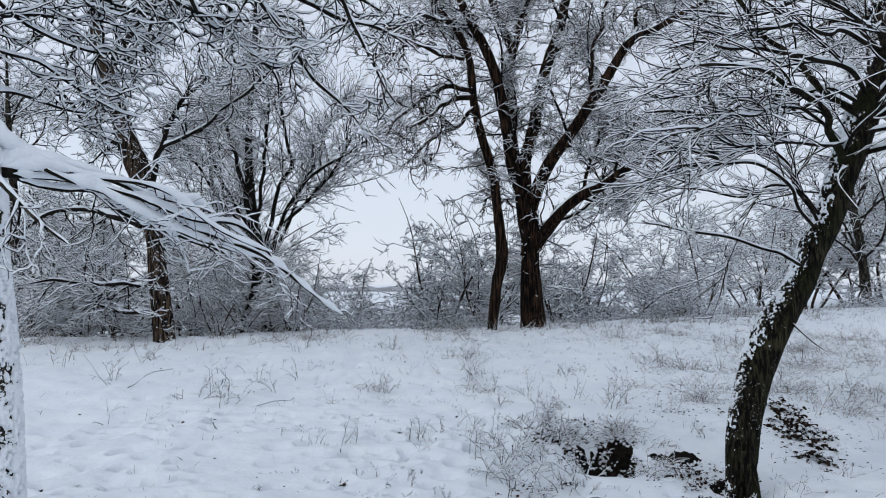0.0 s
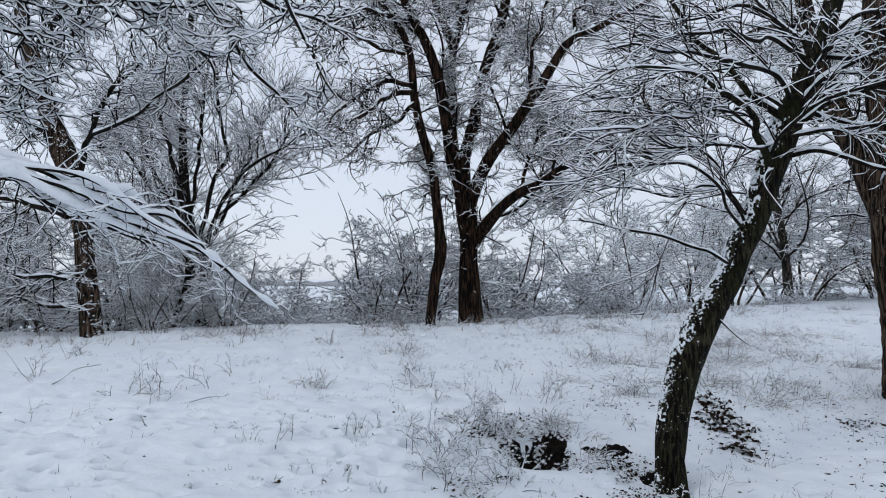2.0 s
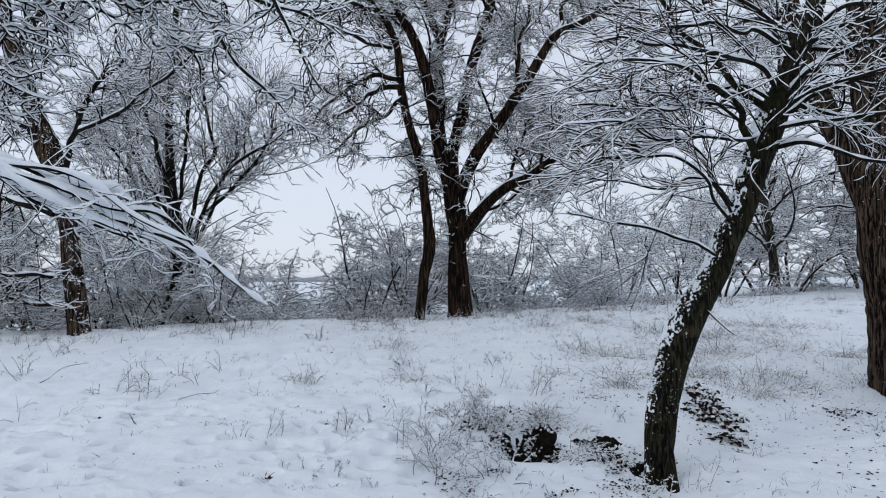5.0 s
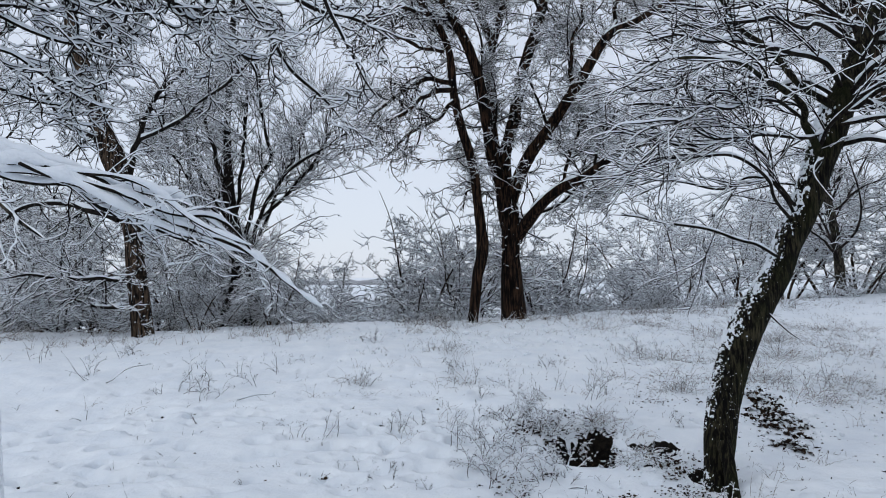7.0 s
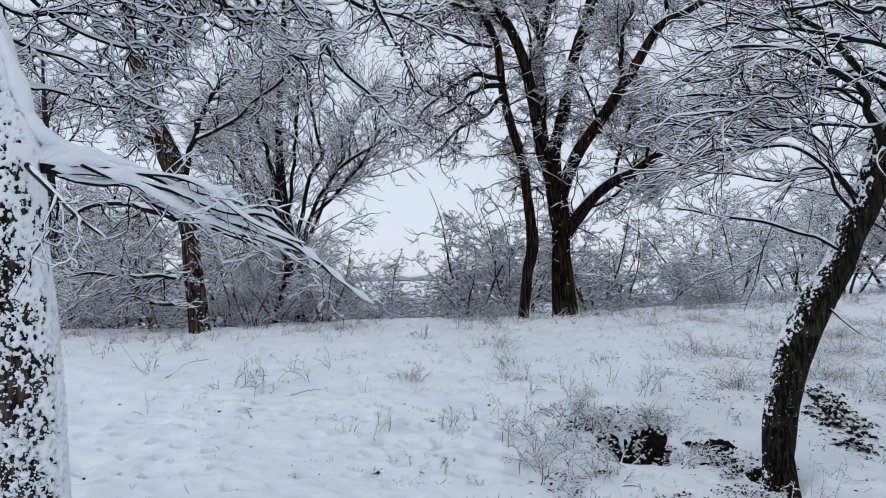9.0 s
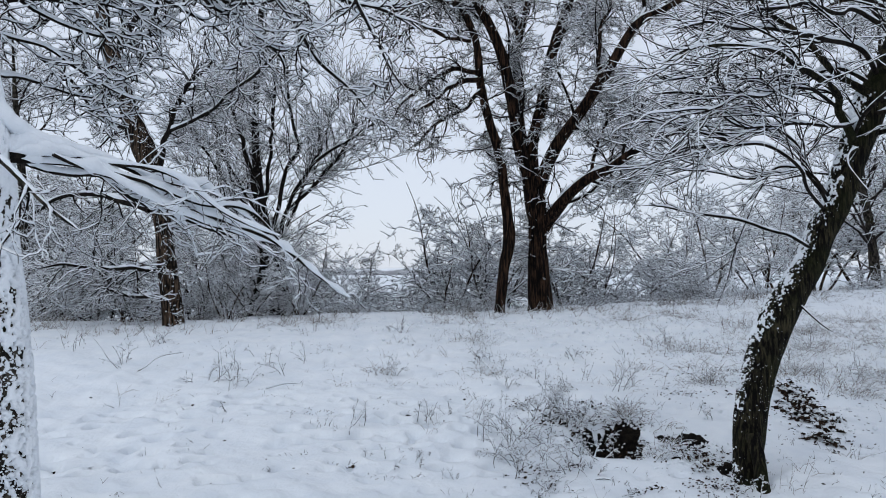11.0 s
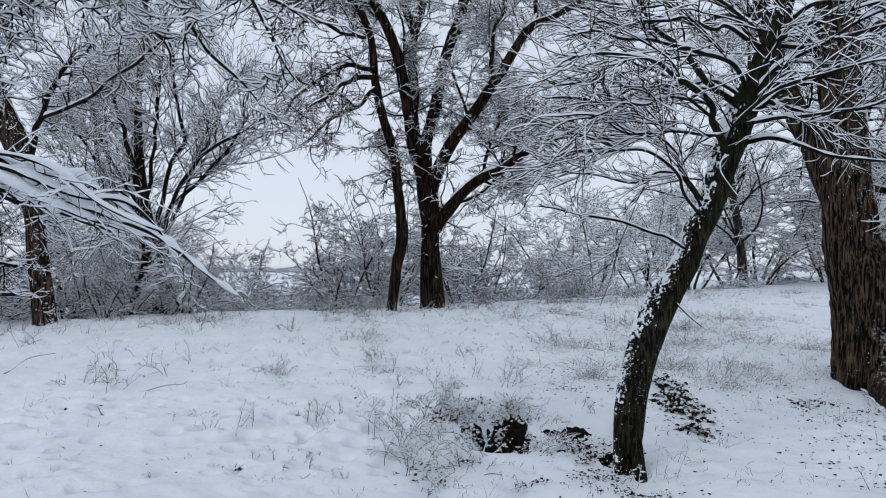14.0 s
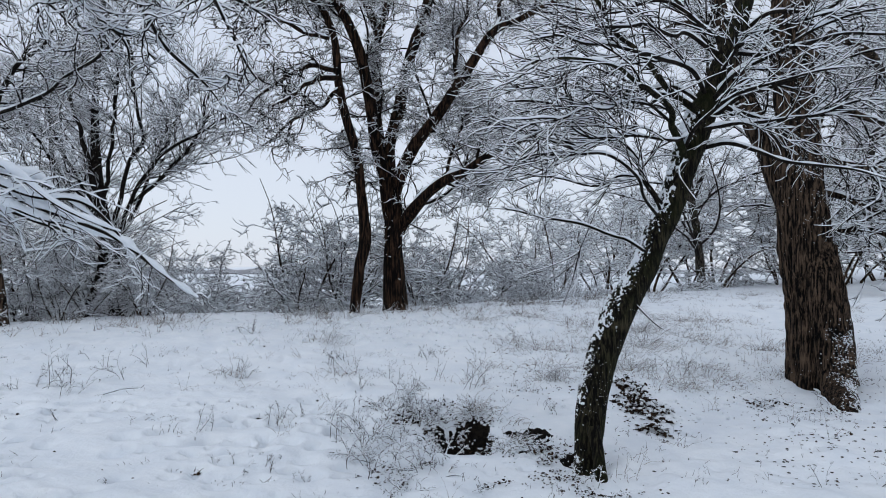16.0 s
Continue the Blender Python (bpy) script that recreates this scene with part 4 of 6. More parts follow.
def brushy_tree():
    t = Tree("tree", "dense upright tree with a brush of fine grey shoots", "tree", (-3.56, 15.50, 0.62), TWIG)
    t.limb("trunk", [(-3.51, 15.50, 0.44, 0.191), (-3.56, 15.50, 0.78, 0.158), (-3.62, 15.50, 1.59, 0.158), (-3.75, 15.50, 2.29, 0.135), (-3.90, 15.50, 2.99, 0.112), (-4.00, 15.50, 3.81, 0.090), (-4.04, 15.50, 4.75, 0.070), (-3.99, 15.50, 5.94, 0.055), (-3.93, 15.50, 7.03, 0.057), (-3.92, 15.50, 8.48, 0.029)], BRANCH, 20, 0.02, 0.012)
    t.limb("limb", [(-4.15, 15.50, 0.67, 0.078), (-3.99, 15.33, 1.13, 0.072), (-3.80, 15.17, 1.82, 0.072), (-3.71, 15.00, 2.38, 0.060)], BRANCH, 9, 0.0, 0.01)
    t.limb("limb", [(-3.65, 15.50, 2.05, 0.057), (-3.45, 15.36, 2.63, 0.045), (-3.25, 15.21, 3.08, 0.039), (-3.00, 15.07, 3.52, 0.039), (-2.69, 14.93, 3.86, 0.033), (-2.17, 14.79, 4.21, 0.028), (-1.71, 14.64, 4.44, 0.022), (-1.14, 14.50, 4.72, 0.016)], BRANCH, 9, 0.0, 0.015)
    t.limb("limb", [(-3.71, 15.50, 2.17, 0.051), (-3.59, 15.43, 2.86, 0.045), (-3.41, 15.36, 3.67, 0.040), (-3.17, 15.29, 4.13, 0.040), (-3.10, 15.21, 4.46, 0.034), (-3.26, 15.14, 5.09, 0.028), (-3.35, 15.07, 5.82, 0.028), (-3.37, 15.00, 6.62, 0.022)], BRANCH, 9, 0.0, 0.01)
    t.limb("limb", [(-3.37, 15.50, 2.64, 0.040), (-3.11, 15.62, 3.35, 0.035), (-2.90, 15.75, 3.96, 0.029), (-2.57, 15.88, 4.83, 0.024), (-2.36, 16.00, 5.84, 0.018)], BRANCH, 9, 0.0, 0.01)
    t.limb("limb", [(-3.83, 15.50, 2.52, 0.045), (-4.28, 15.62, 3.12, 0.034), (-4.80, 15.75, 3.72, 0.028), (-5.33, 15.88, 4.47, 0.023), (-5.63, 16.00, 5.22, 0.023)], BRANCH, 9, 0.0, 0.01)
    t.limb("limb", [(-3.90, 15.50, 2.99, 0.045), (-4.17, 15.38, 3.91, 0.039), (-4.38, 15.25, 4.82, 0.033), (-4.48, 15.12, 5.84, 0.022), (-4.51, 15.00, 6.85, 0.022)], BRANCH, 9, 0.0, 0.01)
    t.limb("limb", [(-3.83, 15.50, 2.52, 0.045), (-4.42, 15.67, 3.59, 0.034), (-4.96, 15.83, 4.70, 0.029), (-5.34, 16.00, 5.84, 0.017)], BRANCH, 8, 0.0, 0.01)
    t.limb("limb", [(-3.89, 15.50, 2.87, 0.045), (-3.71, 15.40, 4.15, 0.034), (-3.59, 15.30, 5.30, 0.028), (-3.53, 15.20, 6.57, 0.017)], BRANCH, 8, 0.0, 0.01)
    t.limb("limb", [(-3.31, 15.50, 2.99, 0.040), (-2.59, 15.33, 3.67, 0.034), (-2.11, 15.17, 4.22, 0.028), (-1.81, 15.00, 5.23, 0.017)], BRANCH, 8, 0.0, 0.01)
    t.limb("limb", [(-3.70, 15.50, 1.82, 0.040), (-4.19, 15.33, 2.62, 0.033), (-4.73, 15.17, 3.07, 0.027), (-5.14, 15.00, 3.74, 0.016)], BRANCH, 8, 0.0, 0.01)
    main = t.all_limbs()
    t.shoots(t.all_limbs(0, 1), 70, (0.5, 1.6), 0.15, 7, 0.10, 0.06, (30, 75), 0.25, 0.9, cap=0.010, least=0.007, snow=0.012)
    b1 = t.shoots(main, 22, (0.8, 2.1), 0.4, 7, 0.08, 0.07, (20, 75), 0.2, 1.0, cap=0.012, least=0.0065, sides=4, snow=0.010, fine=False, taper=0.35)
    b2 = t.shoots(b1, 7, (0.5, 1.2), 0.6, 5, 0.10, 0.05, (20, 55), 0.05, 0.95, cap=0.008, least=0.005, sides=3, snow=0.013)
    t.shoots(b2, 2, (0.2, 0.6), 0.8, 3, 0.16, 0.03, (20, 60), 0.1, 1.0, cap=0.006, least=0.0045, sides=3, snow=0.011)
    t.finish()


def plastered_tree():
    """The near tree whose bough hangs across, with its crown overhead."""
    t = Tree("tree", "near grey tree plastered with wind-blown snow, one bough bent low", "tree", (-2.30, 3.90, 0.17))
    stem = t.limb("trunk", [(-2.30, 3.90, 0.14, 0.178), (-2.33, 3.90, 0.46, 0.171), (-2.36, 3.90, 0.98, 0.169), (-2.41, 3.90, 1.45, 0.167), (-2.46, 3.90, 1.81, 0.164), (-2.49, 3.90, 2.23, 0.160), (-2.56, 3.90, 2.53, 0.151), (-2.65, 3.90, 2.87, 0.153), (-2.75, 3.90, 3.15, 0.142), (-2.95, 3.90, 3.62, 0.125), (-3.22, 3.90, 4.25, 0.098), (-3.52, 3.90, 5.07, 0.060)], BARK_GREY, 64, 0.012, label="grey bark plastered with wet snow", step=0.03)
    t.plaster(*stem, (0.90, 0.30, 0.1), -0.22, 0.75, 0.017, 0.020, 240, 0.006, -0.2, 3.4, (1.6, 2.3, 0.9))
    t.speckle(*stem, 3200, (0.8, -0.5, 0.2), 0.9, (0.005, 0.014), -0.2, 3.0)
    bow = [[(-2.34, 3.90, 2.24, 0.026), (-2.30, 4.03, 2.29, 0.019), (-2.21, 4.16, 2.29, 0.016), (-2.09, 4.29, 2.27, 0.014), (-1.91, 4.42, 2.20, 0.013), (-1.69, 4.55, 2.07, 0.013), (-1.46, 4.68, 1.96, 0.012), (-1.21, 4.81, 1.83, 0.011), (-0.98, 4.94, 1.70, 0.010), (-0.81, 5.07, 1.58, 0.009), (-0.68, 5.20, 1.49, 0.006)]]
    bow.append([(-2.33, 3.90, 2.23, 0.022), (-2.27, 4.03, 2.28, 0.013), (-2.12, 4.16, 2.27, 0.011), (-1.95, 4.29, 2.24, 0.011), (-1.78, 4.41, 2.18, 0.010), (-1.59, 4.54, 2.12, 0.009), (-1.35, 4.67, 2.02, 0.008), (-1.13, 4.80, 1.90, 0.006)])
    bow.append([(-2.31, 3.90, 2.23, 0.022), (-2.28, 4.11, 2.25, 0.012), (-2.17, 4.33, 2.24, 0.011), (-2.00, 4.54, 2.16, 0.010), (-1.84, 4.76, 2.04, 0.011), (-1.66, 4.97, 1.94, 0.010), (-1.49, 5.19, 1.85, 0.009), (-1.39, 5.40, 1.73, 0.005)])
    bow.append([(-2.31, 3.90, 2.24, 0.019), (-2.21, 4.04, 2.26, 0.011), (-2.00, 4.17, 2.23, 0.010), (-1.80, 4.31, 2.16, 0.011), (-1.62, 4.45, 2.08, 0.010), (-1.46, 4.59, 2.00, 0.011), (-1.29, 4.72, 1.92, 0.010), (-1.11, 4.86, 1.78, 0.007), (-0.99, 5.00, 1.58, 0.005)])
    bow.append([(-2.31, 3.90, 2.22, 0.019), (-2.23, 4.08, 2.23, 0.010), (-2.07, 4.27, 2.21, 0.009), (-1.93, 4.45, 2.12, 0.010), (-1.83, 4.63, 2.01, 0.009), (-1.75, 4.82, 1.89, 0.007), (-1.74, 5.00, 1.75, 0.004)])
    bow.append([(-2.31, 4.00, 2.27, 0.013), (-2.12, 4.10, 2.29, 0.010), (-1.88, 4.20, 2.26, 0.009), (-1.67, 4.30, 2.16, 0.008), (-1.44, 4.40, 2.04, 0.008), (-1.20, 4.50, 1.94, 0.007), (-1.02, 4.60, 1.87, 0.004)])
    bow.append([(-2.13, 4.00, 2.26, 0.010), (-1.95, 4.22, 2.20, 0.009), (-1.78, 4.43, 2.09, 0.009), (-1.59, 4.65, 1.99, 0.009), (-1.40, 4.87, 1.90, 0.008), (-1.20, 5.08, 1.82, 0.007), (-1.01, 5.30, 1.66, 0.005)])
    for points in bow:
        t.limb("bough", points, BRANCH, 10, 0.0, rng.uniform(0.038, 0.058), jitter=0.05, step=0.035, label="bent bough under thick snow")
    t.limb("limb", [(-2.31, 3.80, 2.23, 0.017), (-2.16, 3.70, 2.13, 0.014), (-1.99, 3.60, 1.99, 0.012), (-1.83, 3.50, 1.87, 0.009), (-1.67, 3.40, 1.78, 0.006)], BARK_GREY, 9, 0.0, 0.012)
    path, rad = spline([(-2.50, 3.84, 2.95, 0.05), (-2.41, 3.86, 2.70, 0.085), (-2.35, 3.93, 2.46, 0.10), (-2.22, 4.07, 2.36, 0.075), (-2.00, 4.27, 2.30, 0.045), (-1.75, 4.45, 2.20, 0.015)], 0.025)
    rad = rad * (0.34 + 0.4 * vnoise3(path / 0.07, 17))
    t.snow.append(sweep(path[None], rad[None], 14))  # the drift in the crook of trunk and bough
    low = t.all_limbs(1)
    b1 = t.shoots(low, 6, (0.25, 0.75), 0.5, 9, 0.22, -0.10, (20, 70), 0.25, 1.0, cap=0.007, least=0.0035, sides=5, snow=0.013, fine=False, taper=0.3)
    t.shoots(b1, 4, (0.1, 0.35), 0.75, 5, 0.26, -0.05, (25, 75), 0.15, 1.0, cap=0.0045, least=0.0025, sides=4, snow=0.009)
    crown = len(t.paths)
    over = [[(-1.43, 4.60, 4.01, 0.016), (-1.35, 4.83, 3.74, 0.014), (-1.27, 5.06, 3.61, 0.014), (-1.17, 5.29, 3.47, 0.013), (-1.07, 5.51, 3.32, 0.012), (-0.96, 5.74, 3.21, 0.012), (-0.81, 5.97, 3.11, 0.009), (-0.65, 6.20, 2.98, 0.006)]]
    over.append([(-1.29, 4.60, 3.86, 0.016), (-1.05, 4.80, 3.62, 0.014), (-0.78, 5.00, 3.56, 0.014), (-0.57, 5.20, 3.48, 0.013), (-0.39, 5.40, 3.44, 0.008), (-0.28, 5.52, 3.42, 0.005)])
    over.append([(-0.79, 4.60, 3.64, 0.013), (-0.63, 4.76, 3.49, 0.012), (-0.54, 4.92, 3.32, 0.010), (-0.50, 5.08, 3.18, 0.009), (-0.43, 5.24, 3.03, 0.007), (-0.32, 5.40, 2.96, 0.005)])
    over.append([(-2.12, 4.20, 3.73, 0.012), (-2.14, 4.40, 3.48, 0.010), (-2.20, 4.60, 3.32, 0.009), (-2.27, 4.80, 3.17, 0.007), (-2.33, 5.00, 2.94, 0.004)])
    over.append([(-2.34, 4.20, 3.66, 0.015), (-2.22, 4.43, 3.46, 0.013), (-2.09, 4.67, 3.38, 0.012), (-1.93, 4.90, 3.41, 0.010), (-1.78, 5.13, 3.40, 0.009), (-1.61, 5.37, 3.31, 0.007), (-1.51, 5.60, 3.26, 0.005)])
    over.append([(-2.72, 4.20, 3.46, 0.015), (-2.55, 4.36, 3.30, 0.012), (-2.40, 4.52, 3.18, 0.010), (-2.23, 4.68, 3.13, 0.009), (-2.05, 4.84, 3.16, 0.007), (-1.84, 5.00, 3.16, 0.005)])
    over.append([(-2.77, 4.20, 3.07, 0.013), (-2.64, 4.36, 3.02, 0.010), (-2.49, 4.52, 3.01, 0.009), (-2.36, 4.68, 2.91, 0.008), (-2.18, 4.84, 2.81, 0.006), (-2.06, 5.00, 2.81, 0.004)])
    over.append([(-1.84, 4.40, 3.76, 0.015), (-1.82, 4.80, 3.62, 0.013), (-2.04, 5.20, 3.54, 0.011), (-2.32, 5.60, 3.43, 0.009), (-2.55, 6.00, 3.33, 0.006)])
    over.append([(-1.64, 4.40, 3.76, 0.015), (-1.63, 4.80, 3.54, 0.014), (-1.61, 5.20, 3.46, 0.011), (-1.47, 5.60, 3.41, 0.010), (-1.21, 6.00, 3.42, 0.008), (-1.00, 6.40, 3.59, 0.006)])
    over.append([(-2.11, 4.40, 3.76, 0.015), (-1.97, 4.64, 3.59, 0.013), (-1.73, 4.88, 3.54, 0.012), (-1.43, 5.12, 3.51, 0.010), (-1.16, 5.36, 3.60, 0.008), (-0.96, 5.60, 3.65, 0.005)])
    over.append([(-2.91, 4.20, 3.40, 0.013), (-2.71, 4.30, 3.24, 0.011), (-2.54, 4.40, 3.21, 0.010), (-2.32, 4.50, 3.21, 0.008), (-2.12, 4.60, 3.28, 0.007), (-1.92, 4.70, 3.25, 0.005), (-1.74, 4.80, 3.17, 0.004)])
    over.append([(-3.03, 4.40, 3.00, 0.013), (-2.88, 4.60, 2.89, 0.011), (-2.72, 4.80, 2.89, 0.010), (-2.56, 5.00, 2.87, 0.008), (-2.44, 5.20, 2.86, 0.006), (-2.35, 5.40, 2.66, 0.005)])
    over.append([(-2.99, 4.60, 3.86, 0.014), (-2.82, 4.80, 3.73, 0.012), (-2.66, 5.00, 3.62, 0.011), (-2.60, 5.20, 3.42, 0.010), (-2.77, 5.40, 3.20, 0.008), (-2.95, 5.60, 3.00, 0.005)])
    over.append([(-1.94, 4.80, 4.03, 0.017), (-1.79, 5.12, 3.87, 0.015), (-1.60, 5.44, 3.72, 0.013), (-1.56, 5.76, 3.57, 0.011), (-1.41, 6.08, 3.35, 0.009), (-1.38, 6.40, 3.15, 0.006)])
    over.append([(-2.72, 4.40, 3.69, 0.012), (-2.53, 4.56, 3.59, 0.011), (-2.22, 4.72, 3.51, 0.010), (-1.96, 4.88, 3.54, 0.008), (-1.67, 5.04, 3.48, 0.007), (-1.45, 5.20, 3.46, 0.005)])
    over.append([(-1.12, 4.80, 4.03, 0.017), (-0.97, 5.20, 3.91, 0.015), (-0.79, 5.60, 3.87, 0.014), (-0.55, 5.95, 3.92, 0.010), (-0.36, 6.20, 3.95, 0.006)])
    for points in over:
        t.limb("limb", points, BRANCH, 9, 0.0, 0.017, jitter=0.04)
    hang = t.all_limbs(crown)
    b1 = t.shoots(hang, 9, (0.30, 0.75), 0.55, 12, 0.20, -0.015, (30, 65), 0.05, 1.0, flat=0.35, cap=0.009, least=0.0055, sides=5, snow=0.016, fine=False, taper=0.35, sway=0.7)
    b2 = t.shoots(b1, 5, (0.16, 0.46), 0.7, 8, 0.22, -0.02, (30, 65), 0.1, 1.0, flat=0.25, cap=0.0064, least=0.0045, snow=0.013, sway=0.7)
    t.shoots(b2, 2, (0.06, 0.22), 0.8, 4, 0.24, -0.02, (30, 65), 0.2, 1.0, cap=0.005, least=0.0036, snow=0.011)
    t.finish()


broad_tree()
slim_tree()
leaning_tree()
furrowed_tree()
left_tree()
brushy_tree()
plastered_tree()


# ---- bushes and trees behind the crest ----
def seat(x, y):
    return float(height(x, y)) - 0.04


def bush(x, y, tall, wide, stems, label, twig=TWIG, snow=0.019):
    t = Tree("bush", label, "bush", (x, y, seat(x, y)), twig)
    n = stems
    a = rng.uniform(0, 2 * np.pi, n)
    start = np.stack([x + np.cos(a) * wide * 0.12, y + np.sin(a) * wide * 0.12, np.full(n, seat(x, y) - 0.05)], 1)
    lean = rng.uniform(0.2, 1.3, n) * wide / tall
    head = np.stack([np.cos(a) * lean, np.sin(a) * lean, np.ones(n)], 1)
    stem = grow(start, head, tall * rng.uniform(0.6, 1.1, n), np.full(n, 0.006 + 0.0025 * tall), 10, 0.14, -0.04)
    t.wood.extend(sweep(stem[0][i:i + 1], stem[1][i:i + 1], 6) for i in range(n))
    t.snow.append(snow_on(*stem, snow * 1.3, 5))
    b1 = t.shoots(stem, 7, (0.22 * tall, 0.52 * tall), 0.5, 7, 0.22, 0.0, (25, 75), 0.1, 1.0, cap=0.010, least=0.005, sides=3, snow=snow * 1.1, taper=0.5)
    t.shoots(b1, 7, (0.08 * tall, 0.24 * tall), 0.7, 4, 0.3, 0.0, (25, 75), 0.1, 1.0, cap=0.008, least=0.0055, sides=3, snow=snow)
    t.finish()
    return t.thing


def sapling(x, y, tall, wide, stems, label, twig=TWIG, snow=0.015):
    """A young tree of several dark stems that spread upwards, airy, with frosted twigs."""
    z = seat(x, y)
    t = Tree("sapling", label, "tree", (x, y, z), twig)
    a = np.arange(stems) * 2 * np.pi / stems + rng.uniform(-0.5, 0.5, stems)
    start = np.stack([x + np.cos(a) * 0.12, y + np.sin(a) * 0.12, np.full(stems, z - 0.1)], 1)
    lean = rng.uniform(0.3, 1.0, stems) * wide / tall
    head = np.stack([np.cos(a) * lean, np.sin(a) * lean, np.ones(stems)], 1)
    stem = grow(start, head, tall * rng.uniform(0.75, 1.05, stems), rng.uniform(0.022, 0.040, stems), 14, 0.09, 0.0, 0.2)
    for i in range(stems):
        part("stem", mesh_of("stem", *[q if j else q - t.base for j, q in enumerate(sweep(stem[0][i:i + 1], stem[1][i:i + 1], 7))], BARK_BROWN), t.thing)
    t.snow.append(snow_on(*stem, snow * 1.2, 5, 0.1))
    b1 = t.shoots(stem, 10, (0.18 * tall, 0.40 * tall), 0.55, 10, 0.17, 0.015, (35, 75), 0.15, 0.95, cap=0.016, least=0.009, snow=snow, taper=0.5, sway=0.6)
    b2 = t.shoots(b1, 7, (0.07 * tall, 0.18 * tall), 0.6, 6, 0.26, 0.0, (35, 80), 0.08, 1.0, cap=0.010, least=0.0065, snow=snow * 0.95, taper=0.4)
    t.shoots(b2, 4, (0.025 * tall, 0.07 * tall), 0.75, 3, 0.32, 0.0, (30, 80), 0.1, 1.0, cap=0.008, least=0.0055, snow=snow * 0.9)
    t.finish()
    return t.thing


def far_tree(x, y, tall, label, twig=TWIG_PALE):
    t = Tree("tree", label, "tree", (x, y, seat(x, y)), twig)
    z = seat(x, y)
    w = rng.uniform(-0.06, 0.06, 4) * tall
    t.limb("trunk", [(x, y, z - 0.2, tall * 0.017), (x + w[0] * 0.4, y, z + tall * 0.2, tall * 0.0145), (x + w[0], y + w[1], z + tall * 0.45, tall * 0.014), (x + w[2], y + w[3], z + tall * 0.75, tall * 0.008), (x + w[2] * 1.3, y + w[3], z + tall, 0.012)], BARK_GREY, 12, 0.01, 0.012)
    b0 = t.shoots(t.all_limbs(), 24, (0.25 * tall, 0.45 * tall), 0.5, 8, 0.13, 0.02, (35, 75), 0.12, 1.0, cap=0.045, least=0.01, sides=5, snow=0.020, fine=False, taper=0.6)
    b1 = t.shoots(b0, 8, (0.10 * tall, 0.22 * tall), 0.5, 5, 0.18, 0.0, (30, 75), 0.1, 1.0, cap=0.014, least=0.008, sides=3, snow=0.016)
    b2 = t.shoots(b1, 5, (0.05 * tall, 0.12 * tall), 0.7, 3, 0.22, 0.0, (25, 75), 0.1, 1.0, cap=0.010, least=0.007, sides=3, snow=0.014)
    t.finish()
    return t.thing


bushes = []
for bx, by, tall, wide, stems, label in (
        (-0.9, 16.6, 1.7, 2.2, 12, "snowy bare bush on the crest"),
        (-3.6, 16.2, 2.6, 3.0, 16, "dark bare bush with fine twigs and little snow"),
        (8.0, 24.0, 2.6, 2.6, 10, "tall bare bush under fresh snow"),
        (1.0, 17.2, 3.6, 2.4, 14, "upright bare bush behind the slim tree"),
        (-7.4, 15.6, 3.0, 3.4, 14, "thicket of bare snowy stems")):
    bushes.append(bush(bx, by, tall, wide, stems, label, TWIG, 0.014 if bx < -2 else 0.022))
for i, bx, by, size, turn in ((0, 2.2, 17.6, 0.9, 80), (1, -5.4, 15.6, 0.9, 140), (4, -9.6, 16.4, 1.1, 200), (0, 8.6, 22.5, 0.9, 250), (0, 6.4, 19.6, 0.7, 300),
                               (4, -12.0, 19.0, 1.3, 20), (1, 5.7, 17.7, 0.45, 10), (1, 5.5, 17.9, 0.40, 170), (0, -2.0, 15.4, 0.6, 220), (0, 15.0, 25.0, 0.8, 130), (3, -4.2, 19.0, 0.9, 70), (4, -6.4, 18.0, 1.0, 10), (1, -3.2, 15.0, 0.62, 300), 
                               (0, -1.2, 15.7, 0.5, 30), (1, -8.4, 14.9, 0.85, 190), (0, 0.4, 16.2, 0.5, 200), (0, 12.0, 21.6, 0.7, 60), (0, -2.7, 15.9, 0.5, 15), (1, -1.9, 16.4, 0.5, 100), (0, -0.5, 15.9, 0.42, 280), (0, 0.3, 15.6, 0.4, 160), (0, 3.0, 16.6, 0.4, 50), (0, 3.6, 17.4, 0.6, 70), (0, 4.4, 18.2, 0.6, 310), (0, 5.0, 18.6, 0.5, 20), (0, 7.4, 19.4, 0.5, 200), (1, -0.1, 17.0, 0.5, 190)):
    bushes.append(copy_thing(bushes[i], pose(bx, by, seat(bx, by), 0, 0, turn) @ Matrix.Scale(size, 4)))
for b in bushes:
    tagged(b, group="bushes along the crest")
saplings = [sapling(3.0, 18.8, 3.3, 2.6, 3, "young bare tree white with frost behind the crest", TWIG, 0.025),
            sapling(7.0, 21.0, 4.4, 3.4, 4, "spreading young tree with thickly frosted twigs", TWIG, 0.028),
            sapling(0.1, 16.9, 3.2, 2.6, 5, "young tree of several dark stems beside the slim tree", TWIG, 0.018),
            sapling(-8.2, 17.2, 5.6, 4.2, 5, "dark young tree with snow along its twigs", TWIG, 0.014)]
